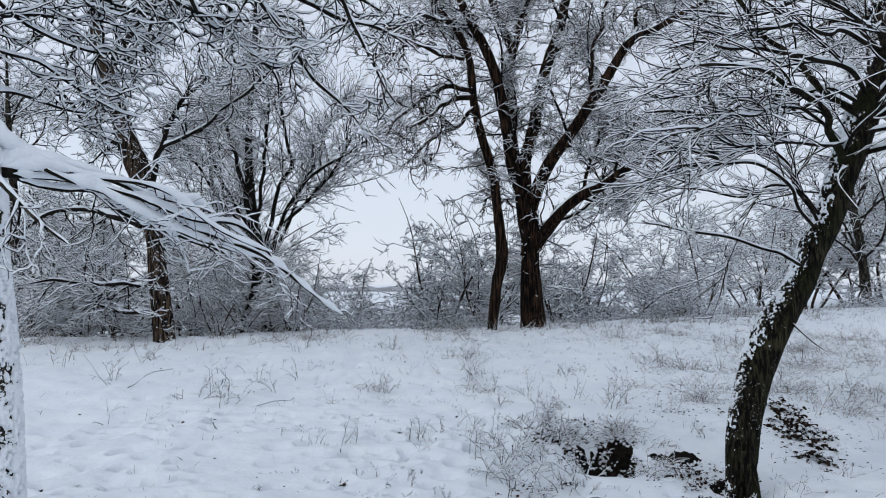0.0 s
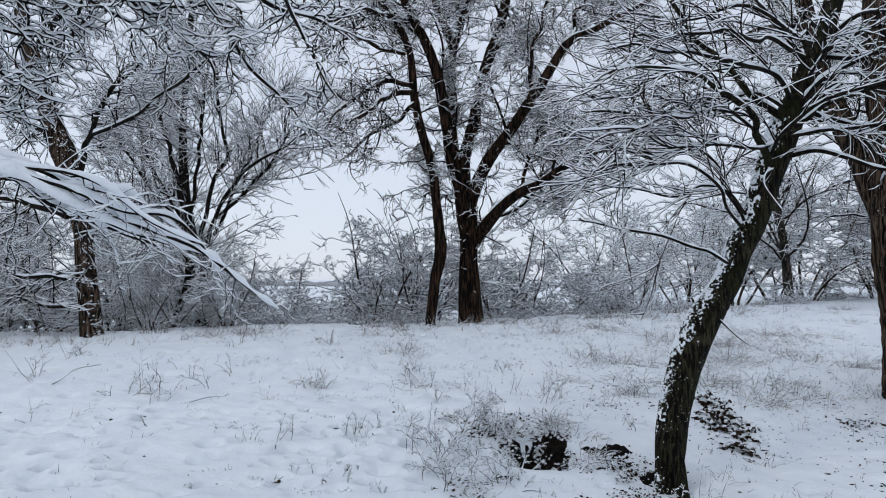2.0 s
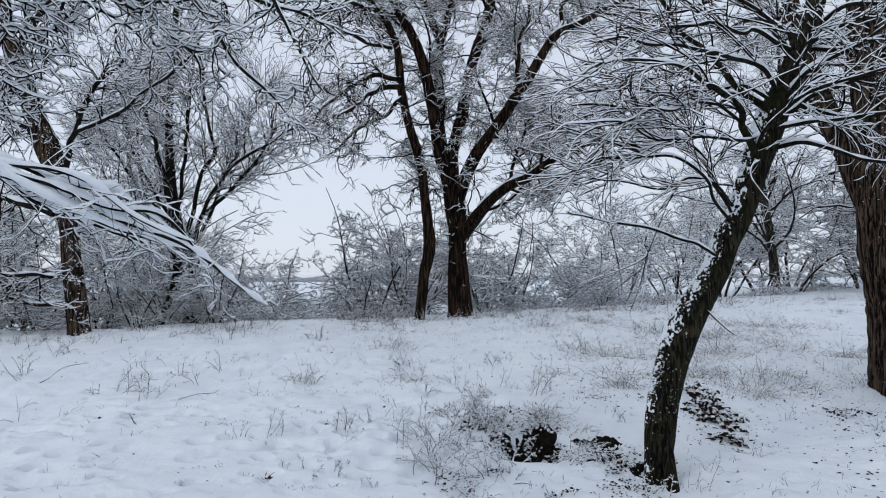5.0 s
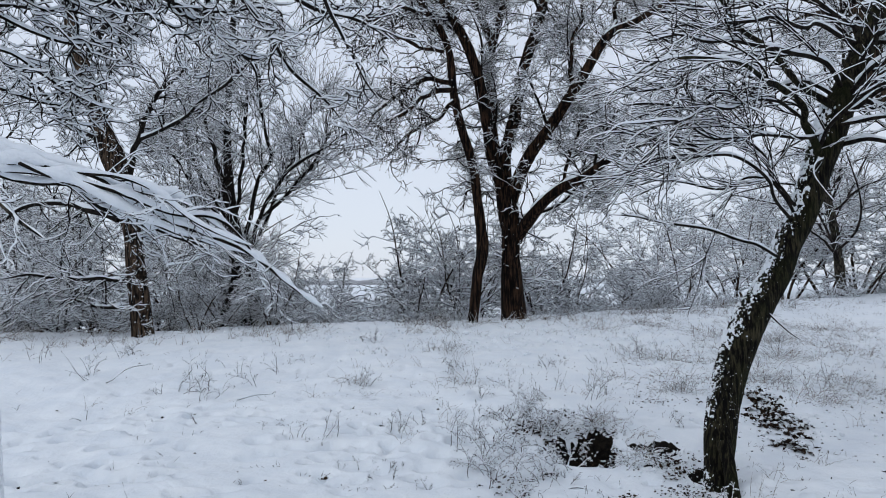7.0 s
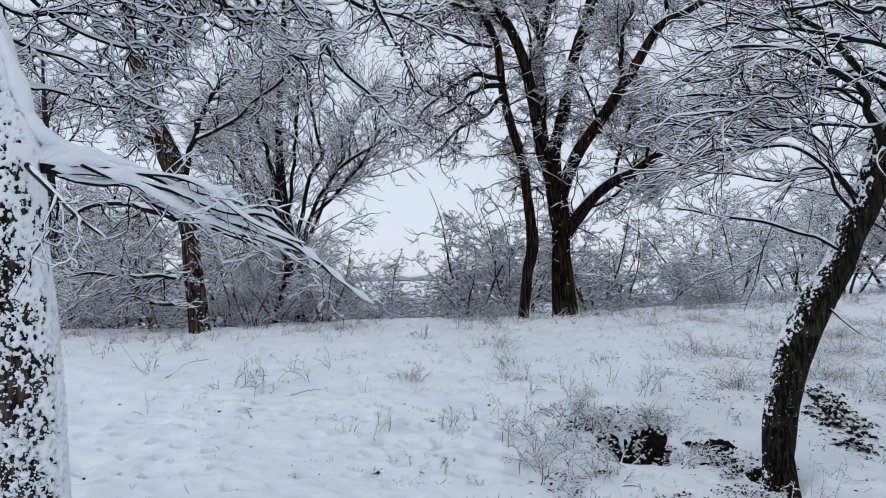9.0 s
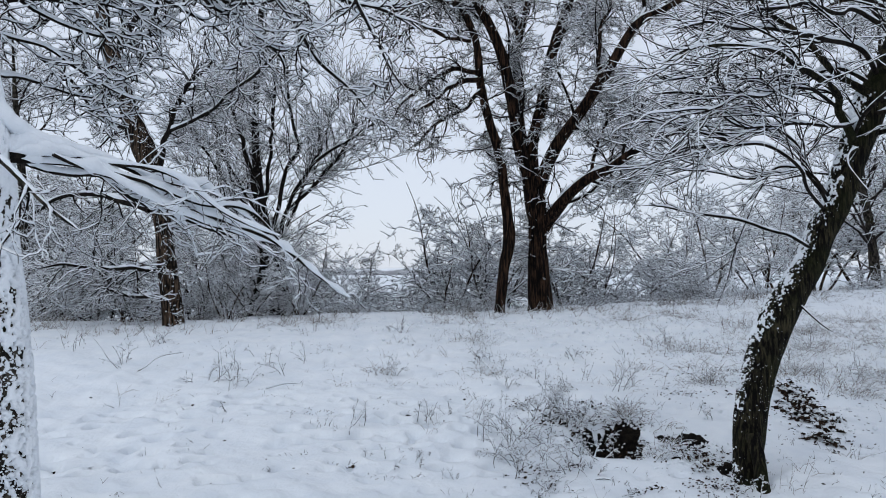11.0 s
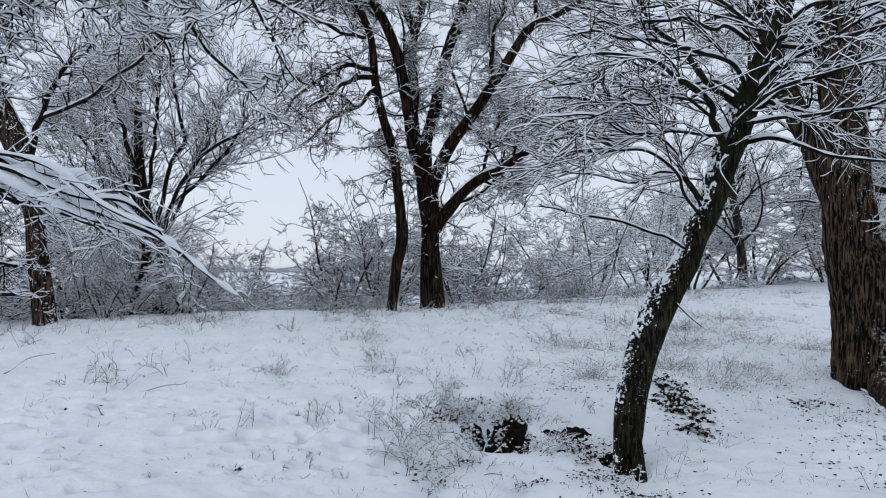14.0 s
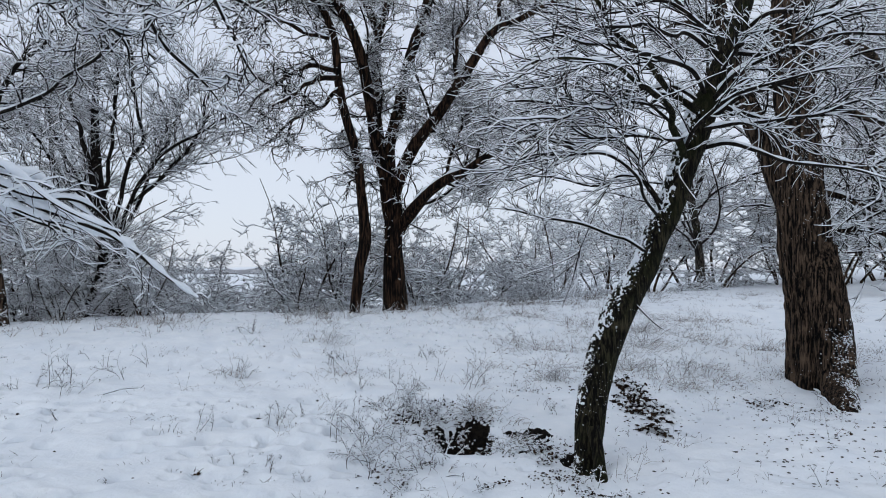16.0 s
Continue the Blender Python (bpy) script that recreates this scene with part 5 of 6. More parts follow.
for i, tx, ty, size, turn in ((0, 5.6, 19.4, 0.85, 200), (1, 9.4, 23.0, 0.9, 130), (1, 11.4, 25.0, 1.0, 250), (0, 14.2, 24.0, 1.2, 20), (1, 8.1, 27.0, 1.2, 160),
                              (1, 14.5, 27.0, 1.2, 90), (2, 2.7, 17.6, 0.9, 120), (2, -2.2, 16.9, 0.7, 200), (0, -2.6, 18.0, 0.7, 310), (2, -6.6, 15.6, 1.0, 45), (3, -5.8, 17.4, 0.9, 10), (2, -8.3, 16.2, 1.1, 260), (3, -7.2, 19.5, 1.2, 220),
                              (3, -10.4, 18.4, 1.2, 120), (3, -12.6, 21.0, 1.4, 300), (2, 16.9, 24.5, 1.3, 340), (0, 19.0, 23.5, 1.3, 100), (1, 12.4, 25.6, 1.5, 215), (1, 16.8, 21.5, 1.3, 180), (1, 20.5, 24.0, 1.5, 75), (2, 0.9, 16.4, 0.8, 10), (2, -3.0, 15.1, 0.55, 130), (2, -3.9, 15.0, 0.5, 300), (2, -4.4, 14.8, 0.55, 20), (2, 3.5, 17.9, 0.7, 80), (0, 4.7, 19.0, 0.8, 40), (3, -4.8, 16.6, 0.6, 240), (2, -0.2, 16.4, 0.6, 80), (1, 13.0, 30.0, 1.5, 10), (1, 17.6, 30.0, 1.6, 200)):
    saplings.append(copy_thing(saplings[i], pose(tx, ty, seat(tx, ty), 0, 0, turn) @ Matrix.Scale(size, 4)))
for b in saplings:
    tagged(b, group="young trees behind the crest")
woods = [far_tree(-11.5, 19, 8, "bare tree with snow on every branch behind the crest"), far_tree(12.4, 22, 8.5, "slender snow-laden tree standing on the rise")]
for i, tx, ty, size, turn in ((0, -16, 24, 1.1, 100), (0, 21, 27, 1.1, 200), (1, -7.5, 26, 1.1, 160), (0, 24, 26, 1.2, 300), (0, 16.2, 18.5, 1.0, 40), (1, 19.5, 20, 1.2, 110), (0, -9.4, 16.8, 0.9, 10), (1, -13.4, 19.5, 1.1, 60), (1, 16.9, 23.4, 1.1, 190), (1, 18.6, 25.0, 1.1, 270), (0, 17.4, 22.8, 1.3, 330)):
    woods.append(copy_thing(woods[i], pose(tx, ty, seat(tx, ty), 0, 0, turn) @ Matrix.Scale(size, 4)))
for w in woods:
    tagged(w, group="trees behind the crest")


# ---- what pokes through the snow ----
def weed(x, y, tall, stems, lean, mat, side=5, snow=0.008, label="dry snow-dusted weed standing in the snow"):
    """A dead plant: a few wiry stems with short side shoots and a crust of snow."""
    z = float(height(x, y))
    t = Tree("weed", label, "weed", (x, y, z), mat)
    a = rng.uniform(0, 2 * np.pi, stems)
    start = np.stack([x + rng.normal(0, 0.015 * stems, stems), y + rng.normal(0, 0.015 * stems, stems), np.full(stems, z - 0.03)], 1)
    head = np.stack([lean + np.cos(a) * 0.30, np.sin(a) * 0.30, np.ones(stems)], 1)
    stem = grow(start, head, tall * rng.uniform(0.55, 1.1, stems), np.full(stems, 0.0036), 7, 0.14, -0.02)
    for i in range(stems):
        t.wood.append(sweep(stem[0][i:i + 1], stem[1][i:i + 1], 4))
    t.snow.append(snow_on(*stem, snow, 4, 0.5))
    if side:
        t.shoots(t.shoots(stem, side, (0.2 * tall, 0.5 * tall), 0.8, 5, 0.18, 0.02, (25, 65), 0.2, 1.0, cap=0.0028, least=0.0018, sides=3, snow=snow * 0.9), 2, (0.05 * tall, 0.15 * tall), 0.8, 3, 0.2, 0.0, (25, 65), 0.3, 1.0, cap=0.0022, least=0.0016, sides=3, snow=snow * 0.8)
    for v, q in t.wood:
        part("stem", mesh_of("stem", v - t.base, q, mat), t.thing)
    t.wood = []
    t.finish()
    return tagged(t.thing, group="dry weeds on the bank")


for spot, stems, lean, side in (
        ((-0.87, 7.23, 0.31), 3, 0.0, 6), ((-1.54, 7.39, 0.16), 2, 0.1, 4), ((0.24, 6.85, 0.56), 2, 0.25, 6), ((-0.23, 7.46, 0.23), 5, 0.2, 6), ((-0.05, 7.55, 0.16), 4, -0.1, 5),
        ((0.47, 6.69, 0.52), 6, 0.05, 6), ((0.62, 6.94, 0.46), 4, 0.1, 6), ((0.96, 7.39, 0.43), 7, 0.0, 7), ((1.15, 7.22, 0.31), 5, 0.1, 5), ((-4.14, 9.53, 0.46), 2, -0.5, 2),
        ((-2.88, 8.99, 0.40), 3, 0.5, 4), ((-3.09, 8.98, 0.21), 3, 0.0, 4), ((-2.54, 9.01, 0.52), 6, -0.1, 5), ((-2.07, 9.37, 0.40), 2, -0.3, 3), ((-3.57, 8.08, 0.17), 2, 0.0, 1),
        ((-4.36, 8.26, 0.22), 1, -0.4, 2), ((-2.32, 7.69, 0.15), 2, -0.6, 4), ((-1.00, 7.05, 0.13), 2, -0.3, 3), ((-0.59, 6.46, 0.13), 4, 0.1, 4), ((-0.34, 6.36, 0.15), 8, 0.0, 6),
        ((-0.74, 9.34, 0.36), 5, 0.1, 6), ((0.36, 11.06, 0.36), 5, 0.3, 7), ((3.13, 11.03, 0.38), 9, 0.0, 5), ((1.85, 8.28, 0.61), 3, 0.3, 6), ((2.09, 8.71, 0.40), 2, 0.2, 4),
        ((1.62, 9.03, 0.29), 2, 0.3, 4), ((0.66, 6.12, 0.33), 8, 0.2, 7), ((1.00, 6.03, 0.23), 6, 0.0, 7), ((2.38, 7.42, 0.18), 5, 0.1, 5), ((1.05, 9.03, 0.31), 4, 0.1, 6),
        ((2.99, 8.74, 0.24), 6, 0.0, 5), ((4.29, 9.22, 0.28), 6, 0.1, 5), ((4.99, 9.38, 0.33), 8, 0.0, 6), ((-1.20, 7.25, 0.11), 2, 0.2, 3), ((0.58, 9.15, 0.28), 3, 0.1, 5),
        ((-0.85, 12.15, 0.26), 6, 0.1, 5), ((-4.35, 10.94, 0.38), 5, 0.1, 3), ((-5.57, 11.26, 0.35), 4, 0.0, 3), ((2.31, 5.86, 0.23), 5, 0.1, 5), ((0.56, 9.96, 0.46), 2, -0.5, 4),
        ((3.97, 5.26, 0.24), 2, -0.3, 3), ((4.38, 5.22, 0.22), 3, 0.2, 5), ((2.98, 5.35, 0.19), 2, 0.1, 3), ((0.68, 5.60, 0.17), 5, 0.1, 5), ((-0.02, 5.95, 0.14), 4, 0.0, 5)):
    weed(spot[0], spot[1], max(0.1, spot[2]), stems, lean, WEED, side)


for _ in range(9):
    weed(rng.normal(0.9, 0.45), rng.uniform(6.0, 8.6), rng.uniform(0.16, 0.42), rng.integers(3, 8), rng.normal(0.1, 0.15), WEED, 5, 0.008, "dead weed crusted with snow beside the hollow")
for _ in range(16):
    weed(rng.uniform(-4.5, 6.0), rng.uniform(8.0, 12.5), rng.uniform(0.15, 0.40), rng.integers(2, 6), rng.normal(0.1, 0.2), WEED, 5, 0.007)


for _ in range(22):
    weed(rng.uniform(-6.2, -1.8), rng.uniform(9.6, 12.6), rng.uniform(0.18, 0.42), int(rng.integers(1, 4)), rng.normal(0.0, 0.15), WEED, 3, 0.006)


def scatter(n, where):
    """n places on the bank, thinned by a density 0 to 1."""
    out = np.empty((0, 2))
    while len(out) < n:
        p = np.stack([rng.uniform(-9, 13, 4 * n), rng.uniform(5.2, 19, 4 * n)], 1)
        out = np.vstack([out, p[rng.random(4 * n) < where(p[:, 0], p[:, 1])]])
    return out[:n]


def patchy(x, y):
    """Where dry grass shows: in drifts, more of it on the steeper bank and along the crest."""
    drift = np.clip((vnoise(x / 0.9, y / 0.9, 31) - 0.48) * 4, 0, 1)
    bank = 0.10 + 0.55 * np.exp(-((x - 1.6) / 1.4) ** 2 - ((y - 7.4) / 1.1) ** 2) + 0.6 * smooth(x, 2.2, 4.5) * (1 - smooth(x, 8, 11)) * smooth(y, 6.5, 9) * (1 - smooth(y, 13, 17))
    bank = bank + 0.35 * smooth(y, 11.5, 14) * smooth(x, -4, 3)
    return np.clip(drift * bank, 0, 1)


def grass(name, label, n, tall, mat, where, blades, thick, snow, droop):
    """Many blades in small tufts, as one sheet of growth."""
    c = scatter(n, where)
    c = np.repeat(c, blades, 0) + rng.normal(0, 0.035, (n * blades, 2))
    m = len(c)
    start = np.stack([c[:, 0], c[:, 1], height(c[:, 0], c[:, 1]) - 0.01], 1)
    head = np.stack([rng.normal(0.15, 0.6, m), rng.normal(0, 0.6, m), np.ones(m)], 1)
    out = grow(start, head, rng.uniform(tall[0], tall[1], m), np.full(m, thick), 3, 0.16, droop, 0.4)
    ob = tagged(new(name, mesh_of(name, *sweep(*out, 3), mat)), label, "grass", kind="stuff")
    if snow:
        pick = rng.random(m) < 0.5
        tagged(part("snow_cover", mesh_of("snow_cover", *snow_on(out[0][pick], out[1][pick], snow, 3, 0.2), SNOW), ob), "snow on the blades", kind="stuff")


grass("dry_grass", "dry straw-coloured grass poking through the snow", 480, (0.08, 0.26), STRAW, patchy, 6, 0.0017, 0.006, -0.2)
grass("grass_stubble", "short dark grass tips barely showing above the snow", 3000, (0.03, 0.09), WEED, lambda x, y: np.clip((vnoise(x / 0.6, y / 0.6, 33) - 0.5) * 3, 0, 1) * (0.25 + 0.75 * np.maximum(smooth(x, -1.0, 1.5), smooth(y, 9.5, 12.0))), 2, 0.0020, 0.0, -0.05)
grass("ground_tufts", "small dark tufts of frozen grass in dips of the snow", 60, (0.02, 0.05), WEED, lambda x, y: (smooth(x, -3.5, -2.5) * (1 - smooth(x, 5.5, 6.5)) * (1 - smooth(y, 9, 12))) * np.clip((vnoise(x / 0.7, y / 0.7, 39) - 0.35) * 3, 0, 1), 6, 0.0024, 0.0, -0.25)
grass("crest_grass", "snow-crusted grass along the crest", 420, (0.10, 0.32), STRAW, lambda x, y: np.exp(-((y - np.interp(x, (-20, -4, 2, 8, 20), (13.0, 13.6, 15.0, 18.0, 24.0)) + 0.6) / 0.8) ** 2) * np.clip((vnoise(x / 0.8, y / 0.8, 35) - 0.4) * 4, 0, 1), 5, 0.003, 0.007, -0.18)


def tussock(x, y, wide, n, tall, mat, snow, label):
    """A clump of dead grass, arching over under its snow."""
    z = float(height(x, y))
    t = Tree("grass_tussock", label, "grass", (x, y, z), mat)
    px, py = rng.normal(x, wide * 0.4, n), rng.normal(y, wide * 0.3, n)
    start = np.stack([px, py, height(px, py) - 0.02], 1)
    head = np.stack([(px - x) / wide + rng.normal(0, 0.35, n), (py - y) / wide + rng.normal(-0.2, 0.35, n), np.full(n, 0.9)], 1)
    out = grow(start, head, tall * rng.uniform(0.5, 1.2, n), np.full(n, 0.0022), 4, 0.14, -0.3)
    t.fine.append(snowy_shoots(*out, snow * 0.5))
    t.finish()
    return tagged(t.thing, group="grass tussocks")


for x, y, wide, n, tall in ((1.66, 7.36, 0.16, 120, 0.22), (1.25, 7.30, 0.25, 36, 0.18), (0.95, 7.10, 0.30, 22, 0.20), (1.95, 7.15, 0.22, 50, 0.16), (0.75, 6.60, 0.30, 30, 0.18), (1.9, 6.55, 0.25, 80, 0.18),
                            (2.95, 8.9, 0.35, 90, 0.22), (4.3, 9.6, 0.5, 130, 0.26), (5.0, 10.8, 0.5, 120, 0.26), (4.6, 8.6, 0.3, 70, 0.2), (3.4, 10.8, 0.5, 90, 0.24), (2.4, 9.6, 0.35, 60, 0.2), (5.6, 12.2, 0.6, 120, 0.3),
                            (0.4, 9.3, 0.3, 50, 0.22), (-0.9, 9.4, 0.3, 50, 0.24), (0.3, 11.4, 0.4, 60, 0.26), (6.4, 14.5, 0.7, 120, 0.3), (3.9, 13.4, 0.6, 90, 0.28)):
    tussock(x, y, wide, n, tall, STRAW, 0.007, "clump of dead straw grass bowed under snow")


for _ in range(34):
    x = rng.uniform(3.0, 8.2)
    y = rng.uniform(8.4, 14.5)
    if not (abs(x / y - 0.655) < 0.06 and y < 10):
        tussock(x, y, rng.uniform(0.3, 0.6), int(rng.uniform(40, 90)), rng.uniform(0.16, 0.30), STRAW, 0.006, "clump of dead straw grass bowed under snow")


def bramble(x, y, stems, tall):
    """Dead stems sprawling over the snow, each carrying a crust of it."""
    z = float(height(x, y))
    t = Tree("bramble", "sprawling dead stems crusted with snow beside the hollow", "weed", (x, y, z), WEED)
    a = rng.uniform(0, 2 * np.pi, stems)
    start = np.stack([x + rng.normal(0, 0.07, stems), y + rng.normal(0, 0.07, stems), np.full(stems, z - 0.03)], 1)
    head = np.stack([np.cos(a), np.sin(a), rng.uniform(0.3, 1.1, stems)], 1)
    stem = grow(start, head, tall * rng.uniform(0.6, 1.2, stems), np.full(stems, 0.0042), 9, 0.16, -0.06)
    for i in range(stems):
        v, q = sweep(stem[0][i:i + 1], stem[1][i:i + 1], 5)
        part("stem", mesh_of("stem", v - t.base, q, WEED), t.thing)
    t.snow.append(snow_on(*stem, 0.012, 4, 0.4))
    t.shoots(t.shoots(stem, 5, (0.2 * tall, 0.45 * tall), 0.8, 5, 0.22, 0.0, (30, 75), 0.2, 1.0, cap=0.0034, least=0.0022, snow=0.008), 3, (0.06 * tall, 0.16 * tall), 0.8, 3, 0.25, 0.0, (30, 75), 0.2, 1.0, cap=0.003, least=0.002, snow=0.008)
    t.finish()
    tagged(t.thing, group="brambles by the hollow")


for x, y, stems, tall in ((0.62, 6.25, 6, 0.34), (0.95, 6.05, 5, 0.36), (1.25, 6.45, 6, 0.28), (0.85, 6.75, 5, 0.30), (1.15, 7.20, 6, 0.30), (0.70, 5.75, 5, 0.30), (1.75, 6.45, 6, 0.24), (1.40, 5.75, 4, 0.28), (1.75, 7.25, 6, 0.26), (0.40, 7.25, 4, 0.28)):
    bramble(x, y, stems, tall)


def stick(a, b, thick, label):
    """A fallen stick lying in the snow."""
    za, zb = float(height(a[0], a[1])) + 0.02, float(height(b[0], b[1])) + 0.06
    t = Tree("stick", label, "stick", (a[0], a[1], za), WEED)
    mid = ((a[0] + b[0]) / 2, (a[1] + b[1]) / 2, (za + zb) / 2 + 0.03, thick * 0.8)
    t.limb("stem", [(a[0], a[1], za, thick), mid, (b[0], b[1], zb, thick * 0.5)], WEED, 7, 0.0, 0.014)
    t.shoots(t.all_limbs(), 3, (0.08, 0.16), 0.7, 4, 0.15, 0.02, (25, 50), 0.4, 1.0, cap=0.004, snow=0.004)
    t.finish()


stick((-3.87, 9.34, 0.01), (-3.63, 10.13, 0.01), 0.006, "thin fallen stick lying in the snow")
stick((-2.06, 8.44, 0.01), (-1.73, 8.66, 0.01), 0.006, "short fallen stick half buried in snow")
stick((6.28, 8.50, 0.01), (5.44, 7.01, 0.01), 0.007, "fallen twig below the furrowed tree")
stick((0.52, 9.22, 0.01), (0.25, 10.65, 0.01), 0.007, "fallen branch on the bank")


# ---- bare soil, dead leaves ----
def soil_patch(name, label, cx, cy, rx, ry, lift, seed, dip=0.0):
    """Earth darkened by painted shade, where the snow has not held: it shows in ragged patches and lies under the snow
    elsewhere.
    """
    gx, gy = np.meshgrid(np.linspace(cx - 2 * rx, cx + 2 * rx, 70), np.linspace(cy - 2 * ry, cy + 2 * ry, 60))
    inside = 1 - ((gx - cx) / rx) ** 2 - ((gy - cy) / ry) ** 2
    ragged = (vnoise(gx / 0.09, gy / 0.09, seed) - 0.5) * 1.6 + (vnoise(gx / 0.035, gy / 0.035, seed + 1) - 0.5) * 1.4
    z = height(gx, gy) + lift * np.clip(inside + ragged, -1.2, 1.0)
    i = (np.arange(59)[:, None] * 70 + np.arange(69)[None]).ravel()
    me = mesh_of(name, np.stack([gx, gy, z], -1).reshape(-1, 3), np.stack([i, i + 1, i + 71, i + 70], -1), SHADED_SOIL)
    tagged(new(name, me), label, "soil", kind="structure")


soil_patch("ground_hollow", "washed-out hollow in the snowy bank, its shade painted into the soil", 1.45, 6.92, 0.28, 0.32, 0.03, 41)
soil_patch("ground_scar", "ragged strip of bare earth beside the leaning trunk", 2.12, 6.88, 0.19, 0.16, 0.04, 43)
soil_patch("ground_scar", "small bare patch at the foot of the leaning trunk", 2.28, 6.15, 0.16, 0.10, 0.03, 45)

def litter(name, label, cx, cy, rx, ry, n, size, mound, mat, snow):
    """Dead leaves tumbled over each other, with flecks of snow among them."""
    x, y = rng.normal(cx, rx, 3 * n), rng.normal(cy, ry, 3 * n)
    ragged = np.flatnonzero(vnoise(x / 0.07, y / 0.07, 63) > rng.uniform(0.35, 0.6, 3 * n))[:n]
    x, y, n = x[ragged], y[ragged], len(ragged)
    bump = mound * np.exp(-((x - cx) / (1.3 * rx)) ** 2 - ((y - cy) / (1.3 * ry)) ** 2) * (0.5 + vnoise(x / 0.09, y / 0.09, 61))
    z = height(x, y) + bump * rng.uniform(0.1, 1.0, n)
    ob = tagged(new(name, mesh_of(name, *crumbs(np.stack([x, y, z + 0.008], 1), rng.uniform(size[0], size[1], n) * 0.9, 0.2, 1.0), mat, False)), label, "leaf litter", kind="stuff")
    if snow:
        few = rng.random(n) < 0.36
        place = np.stack([x, y, z + 0.022], 1)[few] + rng.normal(0, 0.012, (few.sum(), 3))
        tagged(part("snow_cover", mesh_of("snow_cover", *crumbs(place, rng.uniform(0.3, 0.9, few.sum()) * size[1], 0.45, 0.5), SNOW), ob), "snow on the dead leaves", kind="stuff")


for spot, rx, ry, n, mound, label in (
        ((3.79, 8.48, 0.01), 0.10, 0.22, 200, 0.08, "dark dead leaves spilling down the bank"), ((3.58, 7.69, 0.01), 0.12, 0.22, 460, 0.12, "heap of dark dead leaves half covered by snow"),
        ((3.36, 6.84, 0.01), 0.10, 0.08, 120, 0.08, "small heap of dead leaves in the snow")):
    litter("leaf_heap", label, spot[0], spot[1], rx, ry, n, (0.012, 0.032), mound, LEAF, True)
for spot, rx, ry, n in (
        ((1.49, 7.20, 0.01), 0.15, 0.14, 150), ((1.32, 7.32, 0.01), 0.10, 0.12, 70), ((1.94, 6.38, 0.00), 0.13, 0.10, 150), ((1.01, 7.29, 0.01), 0.06, 0.08, 45), ((0.68, 7.85, 0.01), 0.04, 0.06, 26),
        ((2.08, 5.80, 0.00), 0.08, 0.10, 110), ((2.08, 5.42, 0.00), 0.10, 0.07, 90), ((2.08, 6.13, 0.00), 0.10, 0.08, 60), ((0.63, 6.05, 0.00), 0.12, 0.10, 60), ((0.46, 6.55, 0.01), 0.10, 0.08, 40),
        ((1.53, 5.60, 0.00), 0.09, 0.08, 50), ((0.71, 5.79, 0.00), 0.12, 0.07, 50), ((1.88, 5.79, 0.00), 0.10, 0.08, 40), ((2.37, 5.42, 0.00), 0.12, 0.05, 40), ((5.65, 7.46, 0.01), 0.12, 0.10, 70)):
    litter("root_litter", "dark leaf scraps showing through the snow", spot[0], spot[1], rx, ry, n, (0.005, 0.015), 0.03, LEAF, True)
litter("root_litter", "dead leaves gathered at the foot of the leaning trunk", 2.10, 6.30, 0.17, 0.20, 160, (0.008, 0.018), 0.05, LEAF, True)
for hx, hy, wide, deep, n in ((1.42, 7.16, 0.17, 0.05, 150), (1.20, 6.98, 0.06, 0.10, 60), (1.70, 7.00, 0.05, 0.10, 60), (1.05, 7.20, 0.10, 0.05, 50)):
    litter("hollow_rim", "crumbled dark earth and leaves on the rim of the hollow", hx, hy, wide, deep, n, (0.010, 0.026), 0.02, LEAF, True)
litter("root_litter", "dead leaves under the grass by the hollow", 1.15, 7.45, 0.24, 0.20, 110, (0.008, 0.02), 0.04, LEAF, True)
litter("root_litter", "dead leaves at the root of the furrowed tree", 5.2, 7.8, 0.18, 0.16, 80, (0.01, 0.025), 0.03, LEAF, True)
spread = scatter(1500, lambda x, y: (0.05 + 0.95 * smooth(x, 0.5, 3.0)) * (1 - smooth(y, 9.5, 13)) * np.clip((vnoise(x / 0.5, y / 0.5, 37) - 0.35) * 3, 0.05, 1))
sx, sy = spread[:, 0], spread[:, 1]
tagged(new("fallen_leaves", mesh_of("fallen_leaves", *crumbs(np.stack([sx, sy, height(sx, sy) + 0.004], 1), rng.uniform(0.005, 0.016, len(sx)), 0.35, 0.7), LEAF, False)), "scattered dead leaves on the snow", "leaf litter", kind="stuff")

dents = scatter(620, lambda x, y: smooth(x, 0.8, 3.2) * (1 - smooth(x, 6.5, 8)) * (1 - smooth(y, 7.5, 10.5)) * np.clip((vnoise(x / 0.8, y / 0.8, 38) - 0.25) * 2, 0.1, 1))
dx, dy = dents[:, 0], dents[:, 1]
tagged(new("leaf_scraps", mesh_of("leaf_scraps", *crumbs(np.stack([dx, dy, height(dx, dy) - 0.002], 1), rng.uniform(0.006, 0.020, len(dx)), 0.45, 0.5), LEAF, False)), "flat leaf scraps sunk in dents of the snow", "leaf litter", kind="stuff")


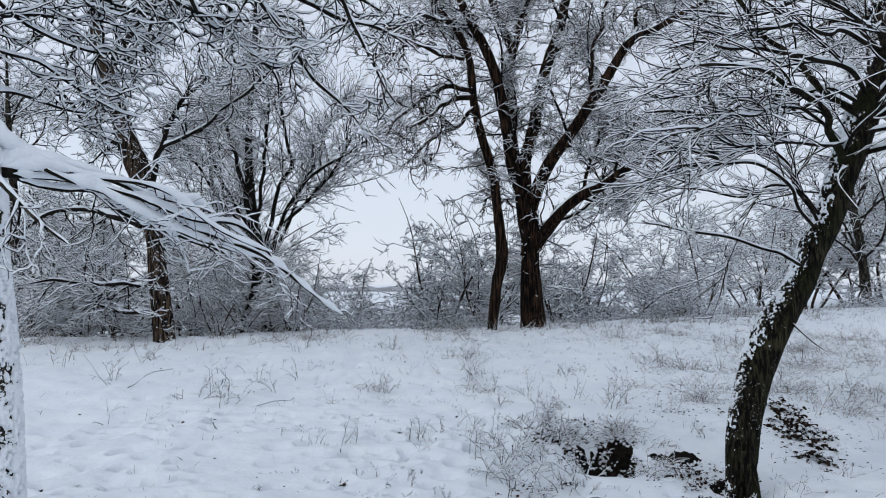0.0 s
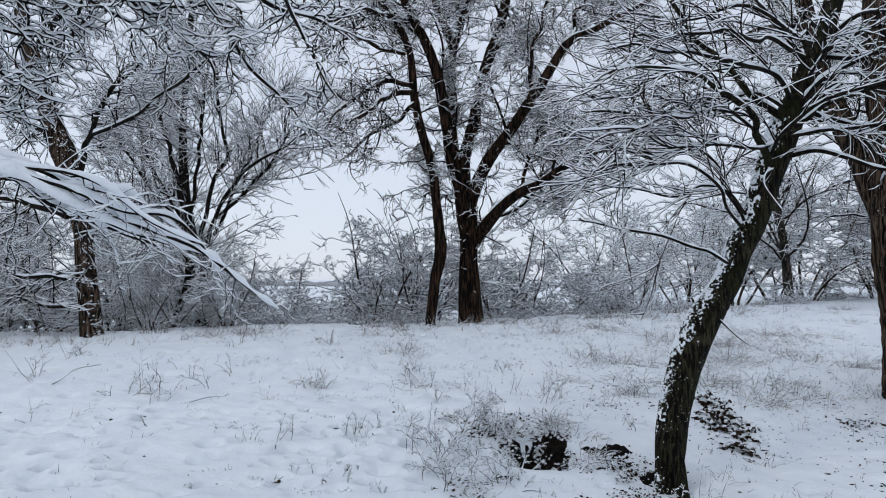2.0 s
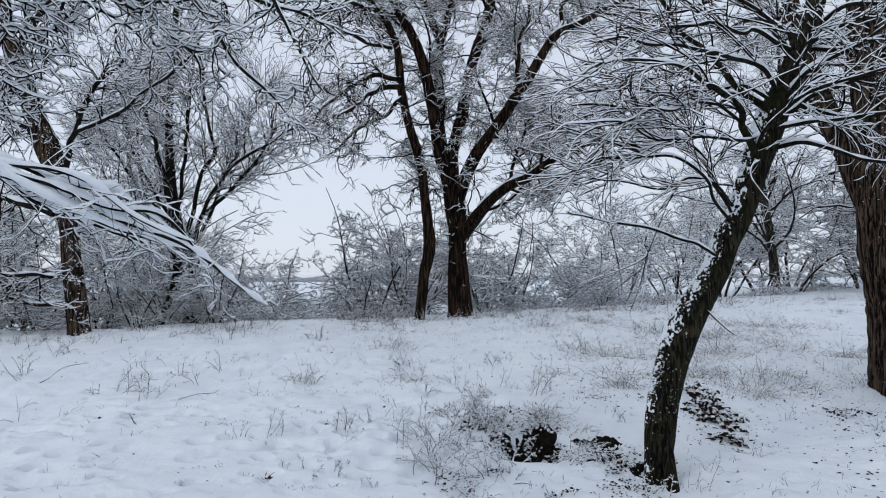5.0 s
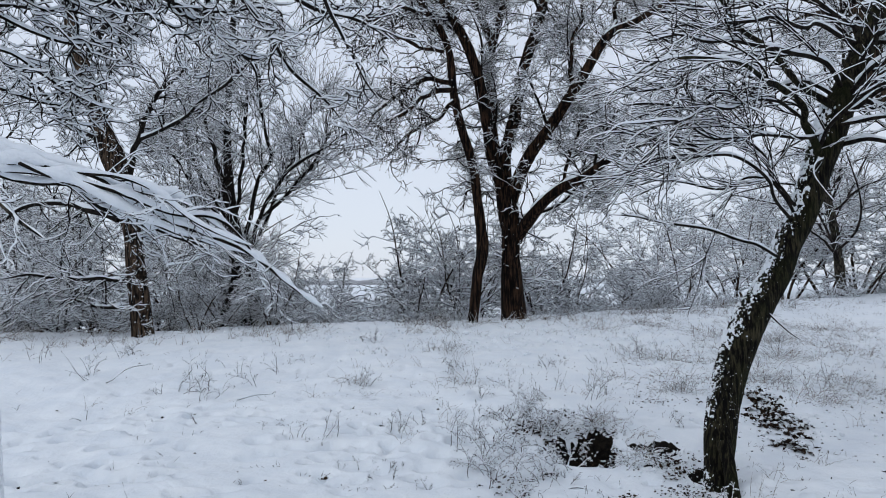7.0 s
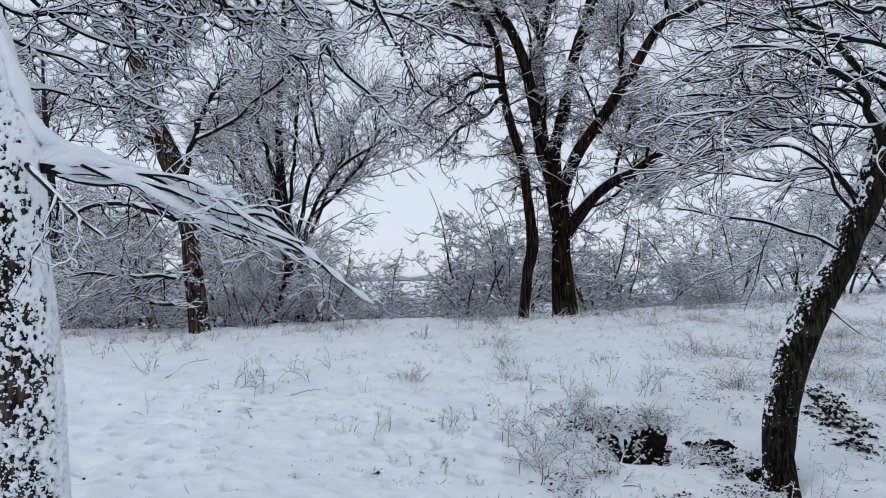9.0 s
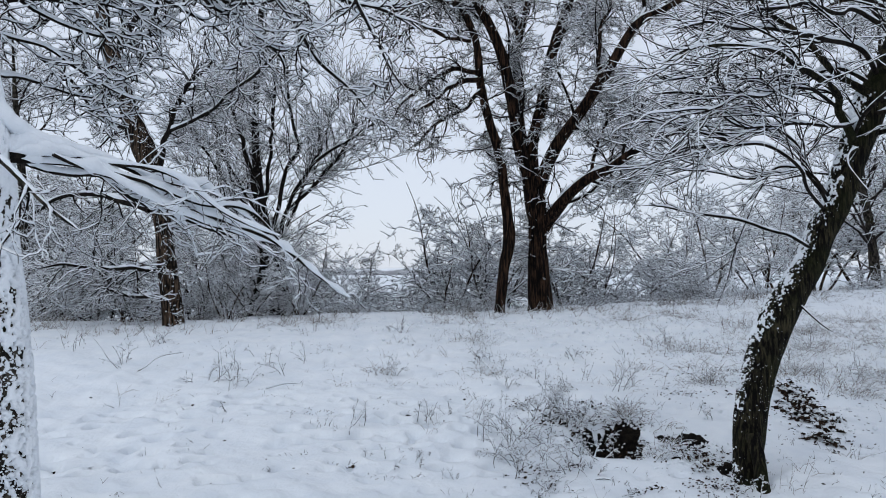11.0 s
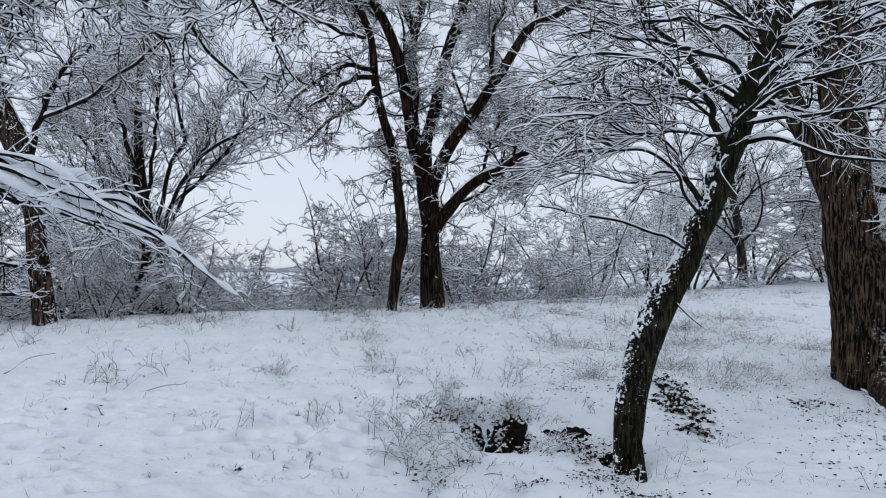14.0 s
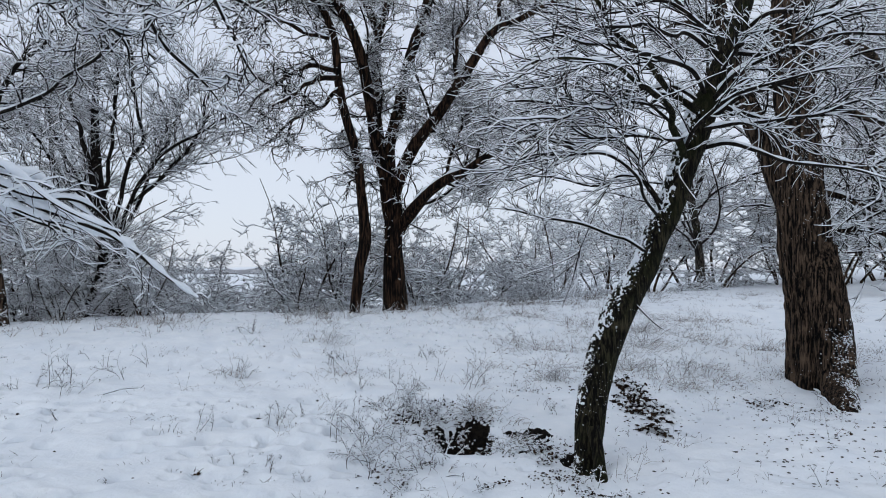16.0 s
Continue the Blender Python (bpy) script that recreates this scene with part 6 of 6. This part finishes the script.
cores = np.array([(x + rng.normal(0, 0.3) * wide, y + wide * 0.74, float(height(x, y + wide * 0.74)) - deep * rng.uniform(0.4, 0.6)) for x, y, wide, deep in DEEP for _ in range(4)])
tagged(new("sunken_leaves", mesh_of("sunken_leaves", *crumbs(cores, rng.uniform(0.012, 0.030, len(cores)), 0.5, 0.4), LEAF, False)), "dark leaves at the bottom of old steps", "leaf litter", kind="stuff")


# ---- clods of snow lodged in the grass round the hollow ----
def clods(label, cx, cy, rx, ry, n, size):
    x, y = rng.normal(cx, rx, n), rng.normal(cy, ry, n)
    z = height(x, y) + rng.uniform(0.0, 0.05, n)
    ob = new("snow_clods", mesh_of("snow_clods", *crumbs(np.stack([x, y, z], 1), rng.uniform(size[0], size[1], n) * rng.uniform(0.4, 1.0, n), 0.75, 0.8), SNOW))
    tagged(ob, label, "snow", kind="stuff")


clods("loose snow clods lodged in grass above the hollow", 1.35, 7.35, 0.34, 0.16, 150, (0.008, 0.024))
clods("lumpy snow lodged in bowed grass on the slope", 4.4, 9.8, 1.0, 1.3, 700, (0.012, 0.034))
clods("lumpy snow lodged in grass along the crest", 2.0, 12.6, 3.2, 1.0, 700, (0.015, 0.045))
clods("loose snow clods beside the hollow", 1.05, 6.9, 0.20, 0.30, 110, (0.008, 0.024))
clods("loose snow clods among leaves by the leaning trunk", 2.02, 6.45, 0.22, 0.26, 200, (0.008, 0.022))


# ---- far off ----
def distant_woods():
    n = 500
    a = np.linspace(-1.2, 1.2, n)
    top = 1 + 2.5 * vnoise(a * 30, a * 0, 51) + 3 * vnoise(a * 160, a * 0, 52) + 2 * vnoise(a * 500, a * 0, 53)
    near, back = 900.0, 940.0
    gz = height(near * np.sin(a), near * np.cos(a)) - 2
    rows = [(near, gz), (near + 6, gz + np.maximum(top, 1) * 0.8), (near + 14, gz + np.maximum(top, 1.5) + 2), (back, gz)]
    v = np.concatenate([np.stack([r * np.sin(a), r * np.cos(a), z], 1) for r, z in rows])
    i = (np.arange(3)[:, None] * n + np.arange(n - 1)[None]).ravel()
    tagged(new("distant_woods", mesh_of("distant_woods", v, np.stack([i, i + 1, i + n + 1, i + n], -1), HAZY_WOOD)), "line of distant snowy woods on the horizon, greyed by painted haze", "woods", kind="stuff")


distant_woods()
